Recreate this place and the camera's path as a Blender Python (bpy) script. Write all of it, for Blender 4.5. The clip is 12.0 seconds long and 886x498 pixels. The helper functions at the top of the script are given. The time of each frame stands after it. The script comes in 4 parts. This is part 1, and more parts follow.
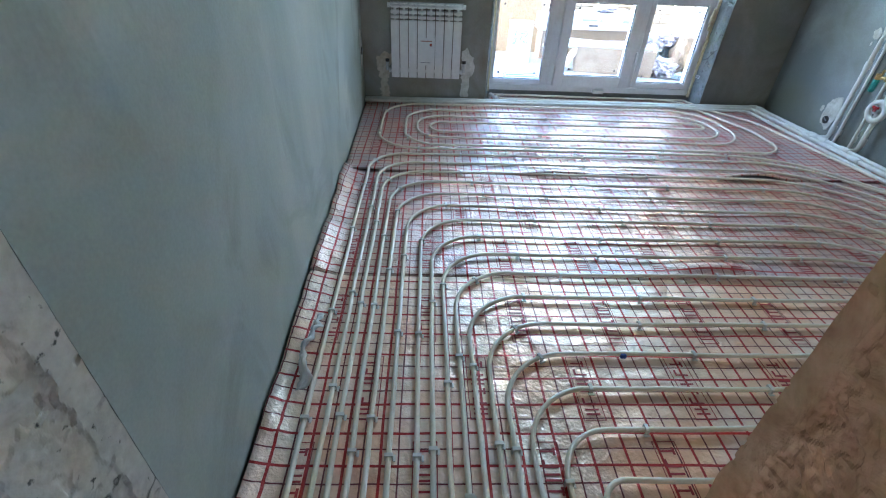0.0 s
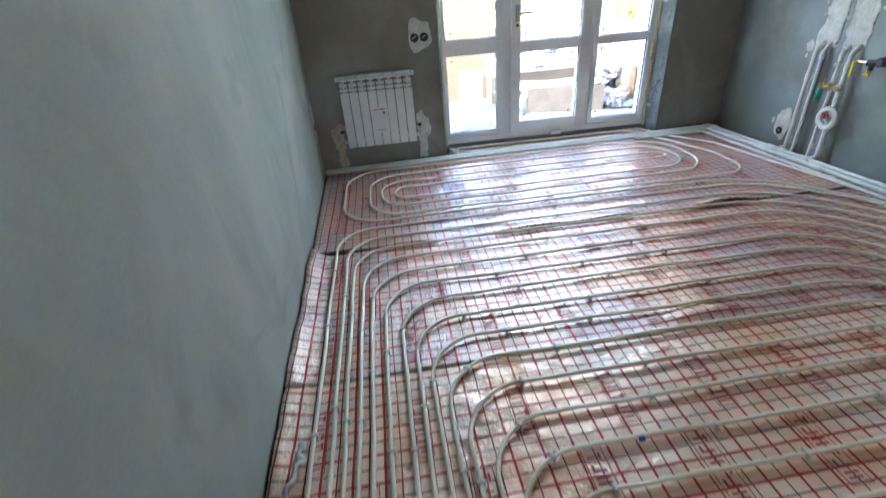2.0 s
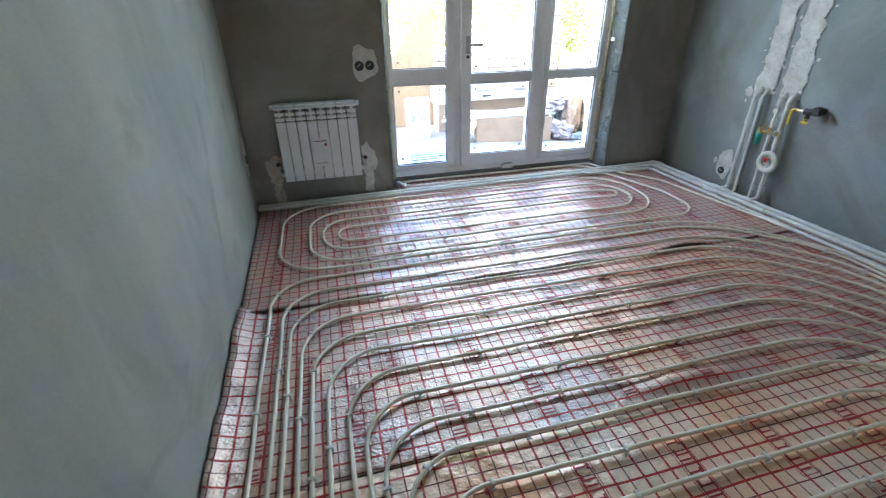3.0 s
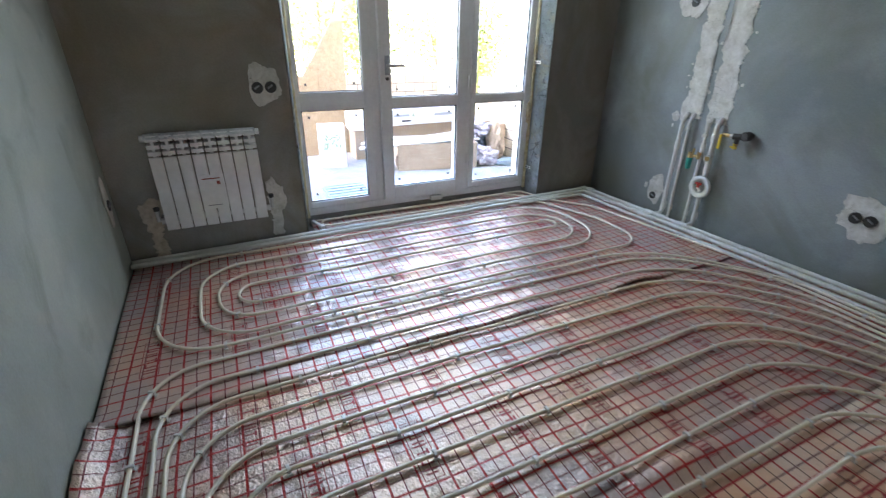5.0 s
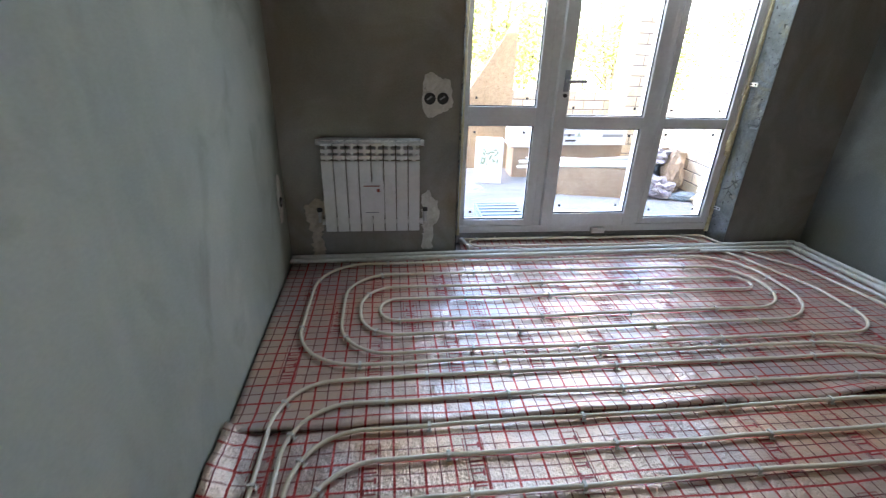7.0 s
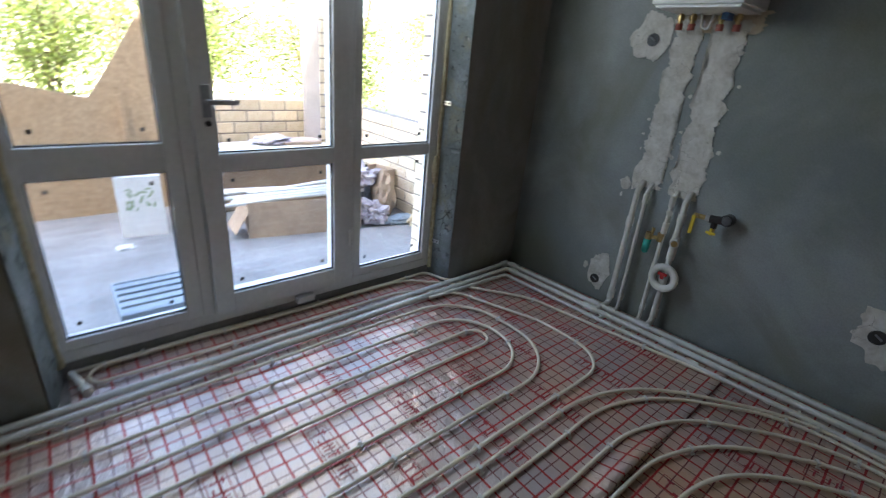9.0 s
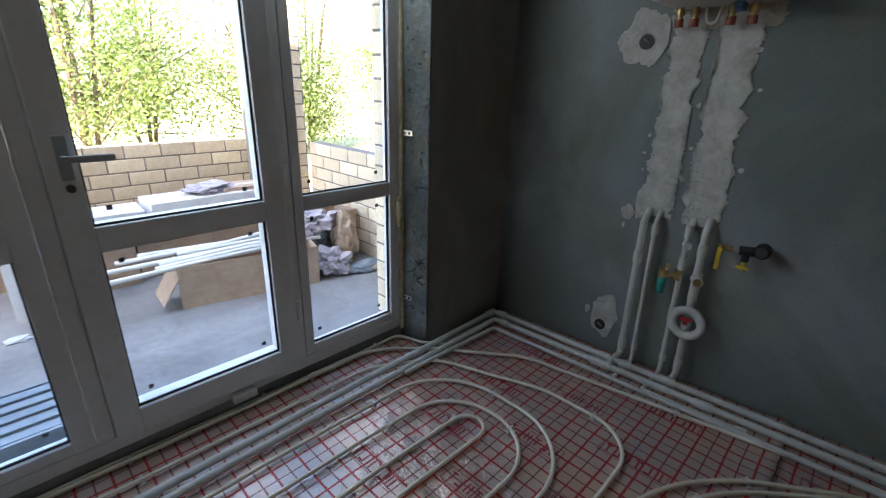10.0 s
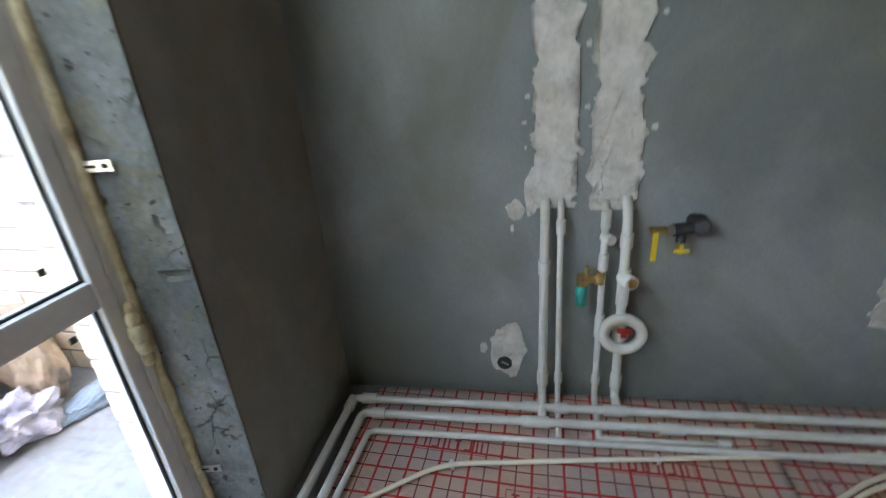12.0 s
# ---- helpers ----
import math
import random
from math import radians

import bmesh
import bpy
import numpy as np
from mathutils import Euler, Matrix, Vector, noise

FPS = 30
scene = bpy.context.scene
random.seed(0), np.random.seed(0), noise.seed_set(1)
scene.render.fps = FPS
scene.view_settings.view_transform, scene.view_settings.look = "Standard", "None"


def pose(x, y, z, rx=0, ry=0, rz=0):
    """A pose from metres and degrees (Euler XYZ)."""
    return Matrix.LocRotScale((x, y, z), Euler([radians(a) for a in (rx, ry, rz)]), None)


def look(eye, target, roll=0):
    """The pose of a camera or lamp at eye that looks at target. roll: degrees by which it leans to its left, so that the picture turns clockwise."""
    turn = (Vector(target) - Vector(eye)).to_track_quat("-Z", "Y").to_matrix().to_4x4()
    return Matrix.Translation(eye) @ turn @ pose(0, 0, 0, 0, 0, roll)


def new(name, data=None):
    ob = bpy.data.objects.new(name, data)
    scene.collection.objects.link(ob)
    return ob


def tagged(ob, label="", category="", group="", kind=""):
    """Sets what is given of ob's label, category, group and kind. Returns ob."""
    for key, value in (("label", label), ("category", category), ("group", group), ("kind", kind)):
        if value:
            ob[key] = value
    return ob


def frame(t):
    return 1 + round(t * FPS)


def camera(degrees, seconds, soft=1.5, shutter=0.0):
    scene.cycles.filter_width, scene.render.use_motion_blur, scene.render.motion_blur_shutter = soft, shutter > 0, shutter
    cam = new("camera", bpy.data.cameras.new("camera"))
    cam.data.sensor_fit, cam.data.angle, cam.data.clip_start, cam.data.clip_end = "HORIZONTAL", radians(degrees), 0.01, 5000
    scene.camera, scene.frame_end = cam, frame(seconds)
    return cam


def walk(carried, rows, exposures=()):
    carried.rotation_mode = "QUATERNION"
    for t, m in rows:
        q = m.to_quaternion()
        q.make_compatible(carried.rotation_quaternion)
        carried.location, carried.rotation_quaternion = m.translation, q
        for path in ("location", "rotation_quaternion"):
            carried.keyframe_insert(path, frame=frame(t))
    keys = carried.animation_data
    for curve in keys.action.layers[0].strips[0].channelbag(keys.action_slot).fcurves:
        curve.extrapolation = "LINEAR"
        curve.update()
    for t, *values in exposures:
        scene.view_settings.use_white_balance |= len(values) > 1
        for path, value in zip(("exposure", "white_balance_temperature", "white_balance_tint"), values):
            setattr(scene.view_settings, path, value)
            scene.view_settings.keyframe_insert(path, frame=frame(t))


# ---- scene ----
cam = camera(89.3, 12.0, soft=1.1, shutter=0.45)
PATH = [
    (0, (0.211, 0.027, 1.261), (0.296, 1.661, 0.111), 2.7),
    (0.5, (0.213, 0.052, 1.276), (0.280, 1.646, 0.070), 2.1),
    (1, (0.241, 0.044, 1.273), (0.272, 1.591, 0.006), 0.4),
    (1.5, (0.250, 0.093, 1.318), (0.286, 1.630, 0.039), -2.3),
    (2, (0.244, 0.251, 1.358), (0.422, 1.970, 0.351), -4.5),
    (2.5, (0.228, 0.491, 1.389), (0.513, 2.227, 0.438), -2.2),
    (3, (0.261, 0.587, 1.412), (0.692, 2.289, 0.455), -0.9),
    (3.5, (0.331, 0.685, 1.391), (1.011, 2.309, 0.443), 1.5),
    (3.7, (0.359, 0.704, 1.379), (1.203, 2.253, 0.436), 1.9),
    (5.3, (0.333, 1.137, 1.347), (1.043, 2.808, 0.507), 0.3),
    (5.5, (0.277, 1.153, 1.360), (0.668, 2.926, 0.521), 1.0),
    (6, (0.230, 1.140, 1.354), (0.315, 2.955, 0.516), 1.6),
    (6.5, (0.270, 1.215, 1.336), (0.368, 3.028, 0.497), 1.5),
    (6.7, (0.285, 1.287, 1.325), (0.433, 3.097, 0.487), 1.7),
    (8.3, (0.636, 1.867, 1.373), (1.178, 3.601, 0.538), 0.4),
    (8.5, (0.716, 1.946, 1.387), (1.393, 3.632, 0.550), 1.2),
    (9, (0.936, 2.276, 1.375), (2.176, 3.636, 0.592), 5.5),
    (9.5, (1.098, 2.470, 1.383), (2.404, 3.787, 0.635), 2.4),
    (10, (1.298, 2.666, 1.356), (2.641, 3.979, 0.667), 1.7),
    (10.5, (1.410, 2.854, 1.334), (2.794, 4.118, 0.639), 2.8),
    (11, (1.647, 3.187, 1.355), (3.411, 3.908, 0.750), 0.6),
    (11.5, (1.760, 3.306, 1.373), (3.577, 3.875, 0.760), 1.5),
    (12, (1.992, 3.444, 1.296), (3.779, 3.870, 0.505), -4.1),
]
EXPOSURES = [(0.0, 5.47, 5600, 7), (1.5, 5.56, 5950, 10), (2.5, 5.33, 6150, 11), (3.7, 5.18, 6200, 12), (6.5, 4.85, 6650, 16), (8.5, 4.55, 6450, 15),
             (9.0, 3.93, 6550, 14), (10.5, 3.33, 6600, 14), (11.0, 3.95, 7000, 14), (11.5, 4.1, 7000, 14), (12.0, 4.72, 7000, 14)]
walk(cam, [(t, look(eye, target, roll)) for t, eye, target, roll in PATH], EXPOSURES)

# ---- world and sun ----
world = bpy.data.worlds.new("world")
scene.world = world
world.use_nodes = True
wn, wl = world.node_tree.nodes, world.node_tree.links
sky = wn.new("ShaderNodeTexSky")
sky.sky_type = "NISHITA"
sky.sun_disc = False
SUN_ELEVATION, SUN_AZIMUTH = 40.0, 236.0
sky.sun_elevation, sky.sun_rotation = radians(SUN_ELEVATION), radians(SUN_AZIMUTH)
sky.air_density, sky.dust_density = 1.0, 1.5
wn["Background"].inputs["Strength"].default_value = 0.15
wl.new(sky.outputs[0], wn["Background"].inputs[0])
sun = new("sun", bpy.data.lights.new("sun", "SUN"))
sun.data.energy, sun.data.angle, sun.data.color = 5.0, radians(0.6), (1.0, 0.94, 0.84)
_a, _e = radians(SUN_AZIMUTH), radians(SUN_ELEVATION)
sun.matrix_world = look((30 * math.sin(_a) * math.cos(_e), 30 * math.cos(_a) * math.cos(_e), 30 * math.sin(_e)), (0, 0, 0))

# added area lamp, out of view in the upper window opening, strengthens the sky's light
lamp = new("window_sky_light", bpy.data.lights.new("window_sky_light", "AREA"))
lamp.data.shape, lamp.data.size, lamp.data.size_y = "RECTANGLE", 1.85, 0.34
lamp.data.energy, lamp.data.color = 1.0, (0.76, 0.91, 1.0)
lamp.matrix_world = look((1.77, 4.37, 1.93), (1.67, 2.43, 0.75))


# ---- materials ----
def material(name, colour, second=None, rough=0.8, metal=0.0, grain=60.0, blotch=2.5, bump=0.15, mix=0.5, bump_size=0.004, random_shift=0.0, grit=0.3, streak=1.0, stain=None):
    """A surface with fine grain, large blotches of a second colour and a fine relief."""
    m = bpy.data.materials.new(name)
    m.use_nodes = True
    n, l = m.node_tree.nodes, m.node_tree.links
    p = n["Principled BSDF"]
    second = second or tuple(c * 0.8 for c in colour)
    tc = n.new("ShaderNodeTexCoord")
    big = n.new("ShaderNodeTexNoise")
    big.inputs["Scale"].default_value, big.inputs["Detail"].default_value = blotch, 6
    big.inputs["Roughness"].default_value, big.inputs["Distortion"].default_value = 0.6, 0.5
    fine = n.new("ShaderNodeTexNoise")
    fine.inputs["Scale"].default_value, fine.inputs["Detail"].default_value = grain, 4
    stretch = n.new("ShaderNodeMapping")
    stretch.inputs["Scale"].default_value = (1, 1, streak)
    l.new(tc.outputs["Object"], stretch.inputs["Vector"])
    l.new(stretch.outputs[0], big.inputs["Vector"])
    l.new(tc.outputs["Object"], fine.inputs["Vector"])
    ramp = n.new("ShaderNodeValToRGB")
    ramp.color_ramp.elements[0].position, ramp.color_ramp.elements[1].position = 0.5 - 0.3 * mix, 0.5 + 0.3 * mix
    ramp.color_ramp.elements[0].color, ramp.color_ramp.elements[1].color = (*colour, 1), (*second, 1)
    l.new(big.outputs["Fac"], ramp.inputs["Fac"])
    out = ramp.outputs["Color"]
    if stain:
        colour3, size, low, high = stain
        spot = n.new("ShaderNodeTexNoise")
        spot.inputs["Scale"].default_value, spot.inputs["Detail"].default_value = size, 7
        spot.inputs["Roughness"].default_value, spot.inputs["Distortion"].default_value = 0.55, 1.2
        away = n.new("ShaderNodeMapping")
        away.inputs["Location"].default_value, away.inputs["Scale"].default_value = (3.7, 1.9, 5.3), (1, 1, 0.8)
        l.new(tc.outputs["Object"], away.inputs["Vector"])
        l.new(away.outputs[0], spot.inputs["Vector"])
        where = n.new("ShaderNodeMapRange")
        where.inputs["From Min"].default_value, where.inputs["From Max"].default_value = low, high
        l.new(spot.outputs["Fac"], where.inputs["Value"])
        stained = n.new("ShaderNodeMix")
        stained.data_type = "RGBA"
        stained.inputs[7].default_value = (*colour3, 1)
        l.new(where.outputs[0], stained.inputs[0])
        l.new(out, stained.inputs[6])
        out = stained.outputs[2]
    grainmix = n.new("ShaderNodeMix")
    grainmix.data_type, grainmix.blend_type = "RGBA", "OVERLAY"
    grainmix.inputs[0].default_value = grit
    l.new(out, grainmix.inputs[6])
    l.new(fine.outputs["Fac"], grainmix.inputs[7])
    out = grainmix.outputs[2]
    if random_shift:
        info = n.new("ShaderNodeObjectInfo")
        hsv = n.new("ShaderNodeHueSaturation")
        mr = n.new("ShaderNodeMapRange")
        mr.inputs["To Min"].default_value, mr.inputs["To Max"].default_value = 1 - random_shift, 1 + random_shift
        l.new(info.outputs["Random"], mr.inputs["Value"])
        l.new(mr.outputs[0], hsv.inputs["Value"])
        l.new(out, hsv.inputs["Color"])
        out = hsv.outputs["Color"]
    l.new(out, p.inputs["Base Color"])
    p.inputs["Roughness"].default_value, p.inputs["Metallic"].default_value = rough, metal
    if bump:
        add = n.new("ShaderNodeMath")
        add.operation = "MULTIPLY_ADD"
        add.inputs[1].default_value = 0.35
        l.new(fine.outputs["Fac"], add.inputs[0])
        l.new(big.outputs["Fac"], add.inputs[2])
        b = n.new("ShaderNodeBump")
        b.inputs["Strength"].default_value, b.inputs["Distance"].default_value = bump, bump_size
        l.new(add.outputs[0], b.inputs["Height"])
        l.new(b.outputs["Normal"], p.inputs["Normal"])
    return m


def foil_material(name, first, second, metal, rough, wave_amount, crinkle_amount):
    """Silvery laminated film with a printed red grid, 5 cm cells, every second line thick."""
    m = bpy.data.materials.new(name)
    m.use_nodes = True
    n, l = m.node_tree.nodes, m.node_tree.links
    p = n["Principled BSDF"]
    tc = n.new("ShaderNodeTexCoord")
    warp = n.new("ShaderNodeTexNoise")
    warp.inputs["Scale"].default_value = 1.6
    l.new(tc.outputs["Object"], warp.inputs["Vector"])
    sub = n.new("ShaderNodeVectorMath")
    sub.operation = "MULTIPLY_ADD"
    sub.inputs[1].default_value = (0.02, 0.02, 0)
    l.new(warp.outputs["Color"], sub.inputs[0])
    l.new(tc.outputs["Object"], sub.inputs[2])
    sep = n.new("ShaderNodeSeparateXYZ")
    l.new(sub.outputs[0], sep.inputs[0])

    def line(axis, step, width):
        a = n.new("ShaderNodeMath")
        a.operation, a.inputs[1].default_value = "PINGPONG", step / 2
        l.new(sep.outputs[axis], a.inputs[0])
        b = n.new("ShaderNodeMath")
        b.operation, b.inputs[1].default_value = "LESS_THAN", width / 2
        l.new(a.outputs[0], b.inputs[0])
        return b.outputs[0]

    def either(a, b):
        c = n.new("ShaderNodeMath")
        c.operation = "MAXIMUM"
        l.new(a, c.inputs[0])
        l.new(b, c.inputs[1])
        return c.outputs[0]

    thick = either(line(0, 0.105, 0.0085), line(1, 0.105, 0.0085))
    thin = either(line(0, 0.0525, 0.0048), line(1, 0.0525, 0.0048))
    blotch = n.new("ShaderNodeTexNoise")
    blotch.inputs["Scale"].default_value, blotch.inputs["Detail"].default_value = 2.2, 5
    l.new(tc.outputs["Object"], blotch.inputs["Vector"])
    ramp = n.new("ShaderNodeValToRGB")
    ramp.color_ramp.elements[0].position, ramp.color_ramp.elements[1].position = 0.35, 0.65
    ramp.color_ramp.elements[0].color, ramp.color_ramp.elements[1].color = (*first, 1), (*second, 1)
    l.new(blotch.outputs["Fac"], ramp.inputs["Fac"])
    mixa, mixb = n.new("ShaderNodeMix"), n.new("ShaderNodeMix")
    mixa.data_type = mixb.data_type = "RGBA"
    mixa.inputs[7].default_value = (0.2, 0.04, 0.04, 1)
    mixb.inputs[7].default_value = (0.48, 0.03, 0.025, 1)
    l.new(thin, mixa.inputs[0])
    l.new(ramp.outputs[0], mixa.inputs[6])
    l.new(thick, mixb.inputs[0])
    l.new(mixa.outputs[2], mixb.inputs[6])
    l.new(mixb.outputs[2], p.inputs["Base Color"])
    ink = either(thick, thin)
    met = n.new("ShaderNodeMapRange")
    met.inputs["To Min"].default_value, met.inputs["To Max"].default_value = metal, 0.0
    l.new(ink, met.inputs["Value"])
    l.new(met.outputs[0], p.inputs["Metallic"])
    p.inputs["Roughness"].default_value = rough
    p.inputs["Coat Weight"].default_value, p.inputs["Coat Roughness"].default_value = 0.3, 0.12
    wave, crinkle = n.new("ShaderNodeTexNoise"), n.new("ShaderNodeTexNoise")
    wave.inputs["Scale"].default_value, wave.inputs["Detail"].default_value = 8, 4
    crinkle.inputs["Scale"].default_value, crinkle.inputs["Detail"].default_value = 95, 6
    for t in (wave, crinkle):
        l.new(tc.outputs["Object"], t.inputs["Vector"])
    b1, b2 = n.new("ShaderNodeBump"), n.new("ShaderNodeBump")
    b1.inputs["Strength"].default_value, b1.inputs["Distance"].default_value = wave_amount, 0.02
    b2.inputs["Strength"].default_value, b2.inputs["Distance"].default_value = crinkle_amount, 0.005
    l.new(wave.outputs["Fac"], b1.inputs["Height"])
    l.new(crinkle.outputs["Fac"], b2.inputs["Height"])
    l.new(b1.outputs["Normal"], b2.inputs["Normal"])
    l.new(b2.outputs["Normal"], p.inputs["Normal"])
    l.new(b2.outputs["Normal"], p.inputs["Coat Normal"])
    return m


M_FOIL = foil_material("printed_silver_foil", (0.56, 0.475, 0.465), (0.75, 0.54, 0.42), 0.5, 0.36, 1.0, 0.55)
M_FOIL_CREASED = foil_material("printed_creased_foil", (0.6, 0.49, 0.47), (0.8, 0.54, 0.38), 0.5, 0.34, 1.0, 1.0)
M_FOIL_WARM = foil_material("printed_warm_film", (0.93, 0.78, 0.66), (0.94, 0.58, 0.36), 0.3, 0.33, 1.0, 0.55)
M_PLASTER = material("grey_cement_plaster", (0.31, 0.338, 0.338), (0.21, 0.234, 0.232), 0.42, grain=120, blotch=1.4, bump=0.16, mix=0.3, grit=0.18, streak=0.8, stain=((0.2, 0.21, 0.18), 0.9, 0.47, 0.65))
M_PLASTER_NORTH = material("brown_grey_cement_plaster", (0.32, 0.305, 0.27), (0.22, 0.21, 0.187), 0.85, grain=120, blotch=1.8, bump=0.14, mix=0.36, grit=0.16, streak=0.75, stain=((0.22, 0.19, 0.14), 1.3, 0.48, 0.68))
M_PLASTER_WEST = material("pale_green_grey_plaster", (0.42, 0.445, 0.39), (0.32, 0.35, 0.305), 0.75, grain=110, blotch=1.5, bump=0.14, mix=0.4, grit=0.12, streak=0.5, stain=((0.295, 0.312, 0.265), 2.2, 0.52, 0.68))
M_CEILING = material("raw_concrete_ceiling", (0.3, 0.3, 0.29), (0.23, 0.23, 0.22), 0.9, grain=40, blotch=1.5)


def cracked(m, scale, width, pits, dark):
    """Adds dark cracks and pits to a material made by material()."""
    n, l = m.node_tree.nodes, m.node_tree.links
    p = n["Principled BSDF"]
    old = p.inputs["Base Color"].links[0].from_socket
    tc, warp = n.new("ShaderNodeTexCoord"), n.new("ShaderNodeTexNoise")
    warp.inputs["Scale"].default_value, warp.inputs["Detail"].default_value = 7, 5
    l.new(tc.outputs["Object"], warp.inputs["Vector"])
    add = n.new("ShaderNodeVectorMath")
    add.operation = "MULTIPLY_ADD"
    add.inputs[1].default_value = (0.22, 0.22, 0.22)
    l.new(warp.outputs["Color"], add.inputs[0])
    l.new(tc.outputs["Object"], add.inputs[2])
    cell = n.new("ShaderNodeTexVoronoi")
    cell.feature = "DISTANCE_TO_EDGE"
    cell.inputs["Scale"].default_value = scale
    l.new(add.outputs[0], cell.inputs["Vector"])
    thin = n.new("ShaderNodeMapRange")
    thin.inputs["From Min"].default_value, thin.inputs["From Max"].default_value = 0.0, width
    thin.inputs["To Min"].default_value, thin.inputs["To Max"].default_value = 1.0, 0.0
    l.new(cell.outputs["Distance"], thin.inputs["Value"])
    gate, pit = n.new("ShaderNodeTexNoise"), n.new("ShaderNodeTexNoise")
    gate.inputs["Scale"].default_value, pit.inputs["Scale"].default_value = 5, 38
    gate.inputs["Detail"].default_value = pit.inputs["Detail"].default_value = 3
    for t in (gate, pit):
        l.new(tc.outputs["Object"], t.inputs["Vector"])
    gr, pr = n.new("ShaderNodeMapRange"), n.new("ShaderNodeMapRange")
    gr.inputs["From Min"].default_value, gr.inputs["From Max"].default_value = 0.5, 0.6
    pr.inputs["From Min"].default_value, pr.inputs["From Max"].default_value = pits, pits + 0.05
    l.new(gate.outputs["Fac"], gr.inputs["Value"])
    l.new(pit.outputs["Fac"], pr.inputs["Value"])
    mul, mx = n.new("ShaderNodeMath"), n.new("ShaderNodeMath")
    mul.operation, mx.operation = "MULTIPLY", "MAXIMUM"
    l.new(thin.outputs[0], mul.inputs[0])
    l.new(gr.outputs[0], mul.inputs[1])
    l.new(mul.outputs[0], mx.inputs[0])
    l.new(pr.outputs[0], mx.inputs[1])
    mix = n.new("ShaderNodeMix")
    mix.data_type = "RGBA"
    mix.inputs[7].default_value = (*dark, 1)
    l.new(mx.outputs[0], mix.inputs[0])
    l.new(old, mix.inputs[6])
    l.new(mix.outputs[2], p.inputs["Base Color"])
    return m


M_ROUGH = material("rough_broken_concrete", (0.235, 0.255, 0.25), (0.14, 0.152, 0.14), 0.95, grain=70, blotch=7, bump=0.8, bump_size=0.01, grit=0.3, stain=((0.21, 0.195, 0.13), 5.0, 0.55, 0.68))
M_ROUGH_TAN = material("rough_tan_mortar", (0.78, 0.48, 0.28), (0.52, 0.29, 0.15), 0.95, grain=40, blotch=8, bump=0.9, bump_size=0.012)
cracked(M_ROUGH, 6.5, 0.05, 0.66, (0.06, 0.064, 0.058))
M_JAMB = cracked(material("broken_beige_plaster", (0.62, 0.57, 0.48), (0.5, 0.46, 0.39), 0.95, grain=60, blotch=6, bump=0.7, bump_size=0.008, grit=0.25), 6.0, 0.035, 0.66, (0.1, 0.095, 0.08))
M_TAN = material("tan_plaster", (0.62, 0.45, 0.33), (0.52, 0.37, 0.27), 0.85, grain=70, blotch=3, bump=0.3)
M_SLAB = material("floor_screed", (0.3, 0.29, 0.28), (0.2, 0.2, 0.19), 0.95, grain=50, blotch=3, bump=0.4)
M_TERRACE = material("dusty_terrace_concrete", (0.31, 0.30, 0.288), (0.205, 0.198, 0.19), 0.9, grain=30, blotch=2.2, bump=0.4)
M_GROUND = material("dry_grass_ground", (0.42, 0.38, 0.26), (0.3, 0.3, 0.16), 0.95, grain=20, blotch=0.8, bump=0.5)
M_PATCH = material("white_filler", (0.74, 0.72, 0.675), (0.54, 0.515, 0.465), 0.9, grain=55, blotch=14, bump=0.6, bump_size=0.006)
cracked(M_PATCH, 9.0, 0.02, 0.7, (0.36, 0.34, 0.3))
M_PATCH_TAN = material("beige_filler", (0.62, 0.54, 0.44), (0.45, 0.37, 0.28), 0.9, grain=55, blotch=14, bump=0.6, bump_size=0.006)
M_PEX = material("ivory_pipe", (0.88, 0.81, 0.67), (0.8, 0.72, 0.57), 0.34, grain=30, blotch=3, bump=0.05)
M_PPR = material("white_plastic_pipe", (0.74, 0.735, 0.69), (0.63, 0.62, 0.57), 0.4, grain=30, blotch=5, bump=0.05)
M_CLIP = material("milky_plastic", (0.88, 0.86, 0.82), (0.8, 0.78, 0.73), 0.25, grain=30, blotch=9, bump=0.05)
M_PVC = material("white_window_plastic", (0.8, 0.8, 0.79), (0.74, 0.735, 0.72), 0.35, grain=40, blotch=4, bump=0.08)
M_ENAMEL = material("white_enamel", (0.8, 0.8, 0.79), (0.74, 0.74, 0.73), 0.3, grain=30, blotch=5, bump=0.04)
M_FILM = material("clear_wrapping_film", (0.7, 0.71, 0.72), (0.5, 0.51, 0.53), 0.15, grain=40, blotch=18, bump=0.9, bump_size=0.01)
M_BLACK = material("black_plastic", (0.02, 0.02, 0.022), (0.04, 0.04, 0.04), 0.5, grain=30, blotch=5)
M_RUBBER = material("black_gasket", (0.015, 0.015, 0.016), None, 0.6)
M_BRASS = material("brass", (0.62, 0.45, 0.2), (0.45, 0.32, 0.15), 0.35, 0.9, grain=60, blotch=20)
M_STEEL = material("galvanised_steel", (0.6, 0.6, 0.6), (0.5, 0.5, 0.5), 0.35, 0.9, grain=60, blotch=20)
M_RED = material("red_plastic", (0.5, 0.03, 0.03), (0.4, 0.02, 0.02), 0.45)
M_YELLOW = material("yellow_lever", (0.75, 0.55, 0.04), (0.6, 0.42, 0.03), 0.45)
M_TEAL = material("green_plastic", (0.02, 0.38, 0.3), (0.02, 0.3, 0.25), 0.3)
M_FOAM = material("yellow_mounting_foam", (0.68, 0.6, 0.4), (0.5, 0.41, 0.24), 0.85, grain=60, blotch=25, bump=0.8, bump_size=0.01)
M_INK = material("red_print", (0.42, 0.03, 0.04), (0.34, 0.05, 0.05), 0.5)
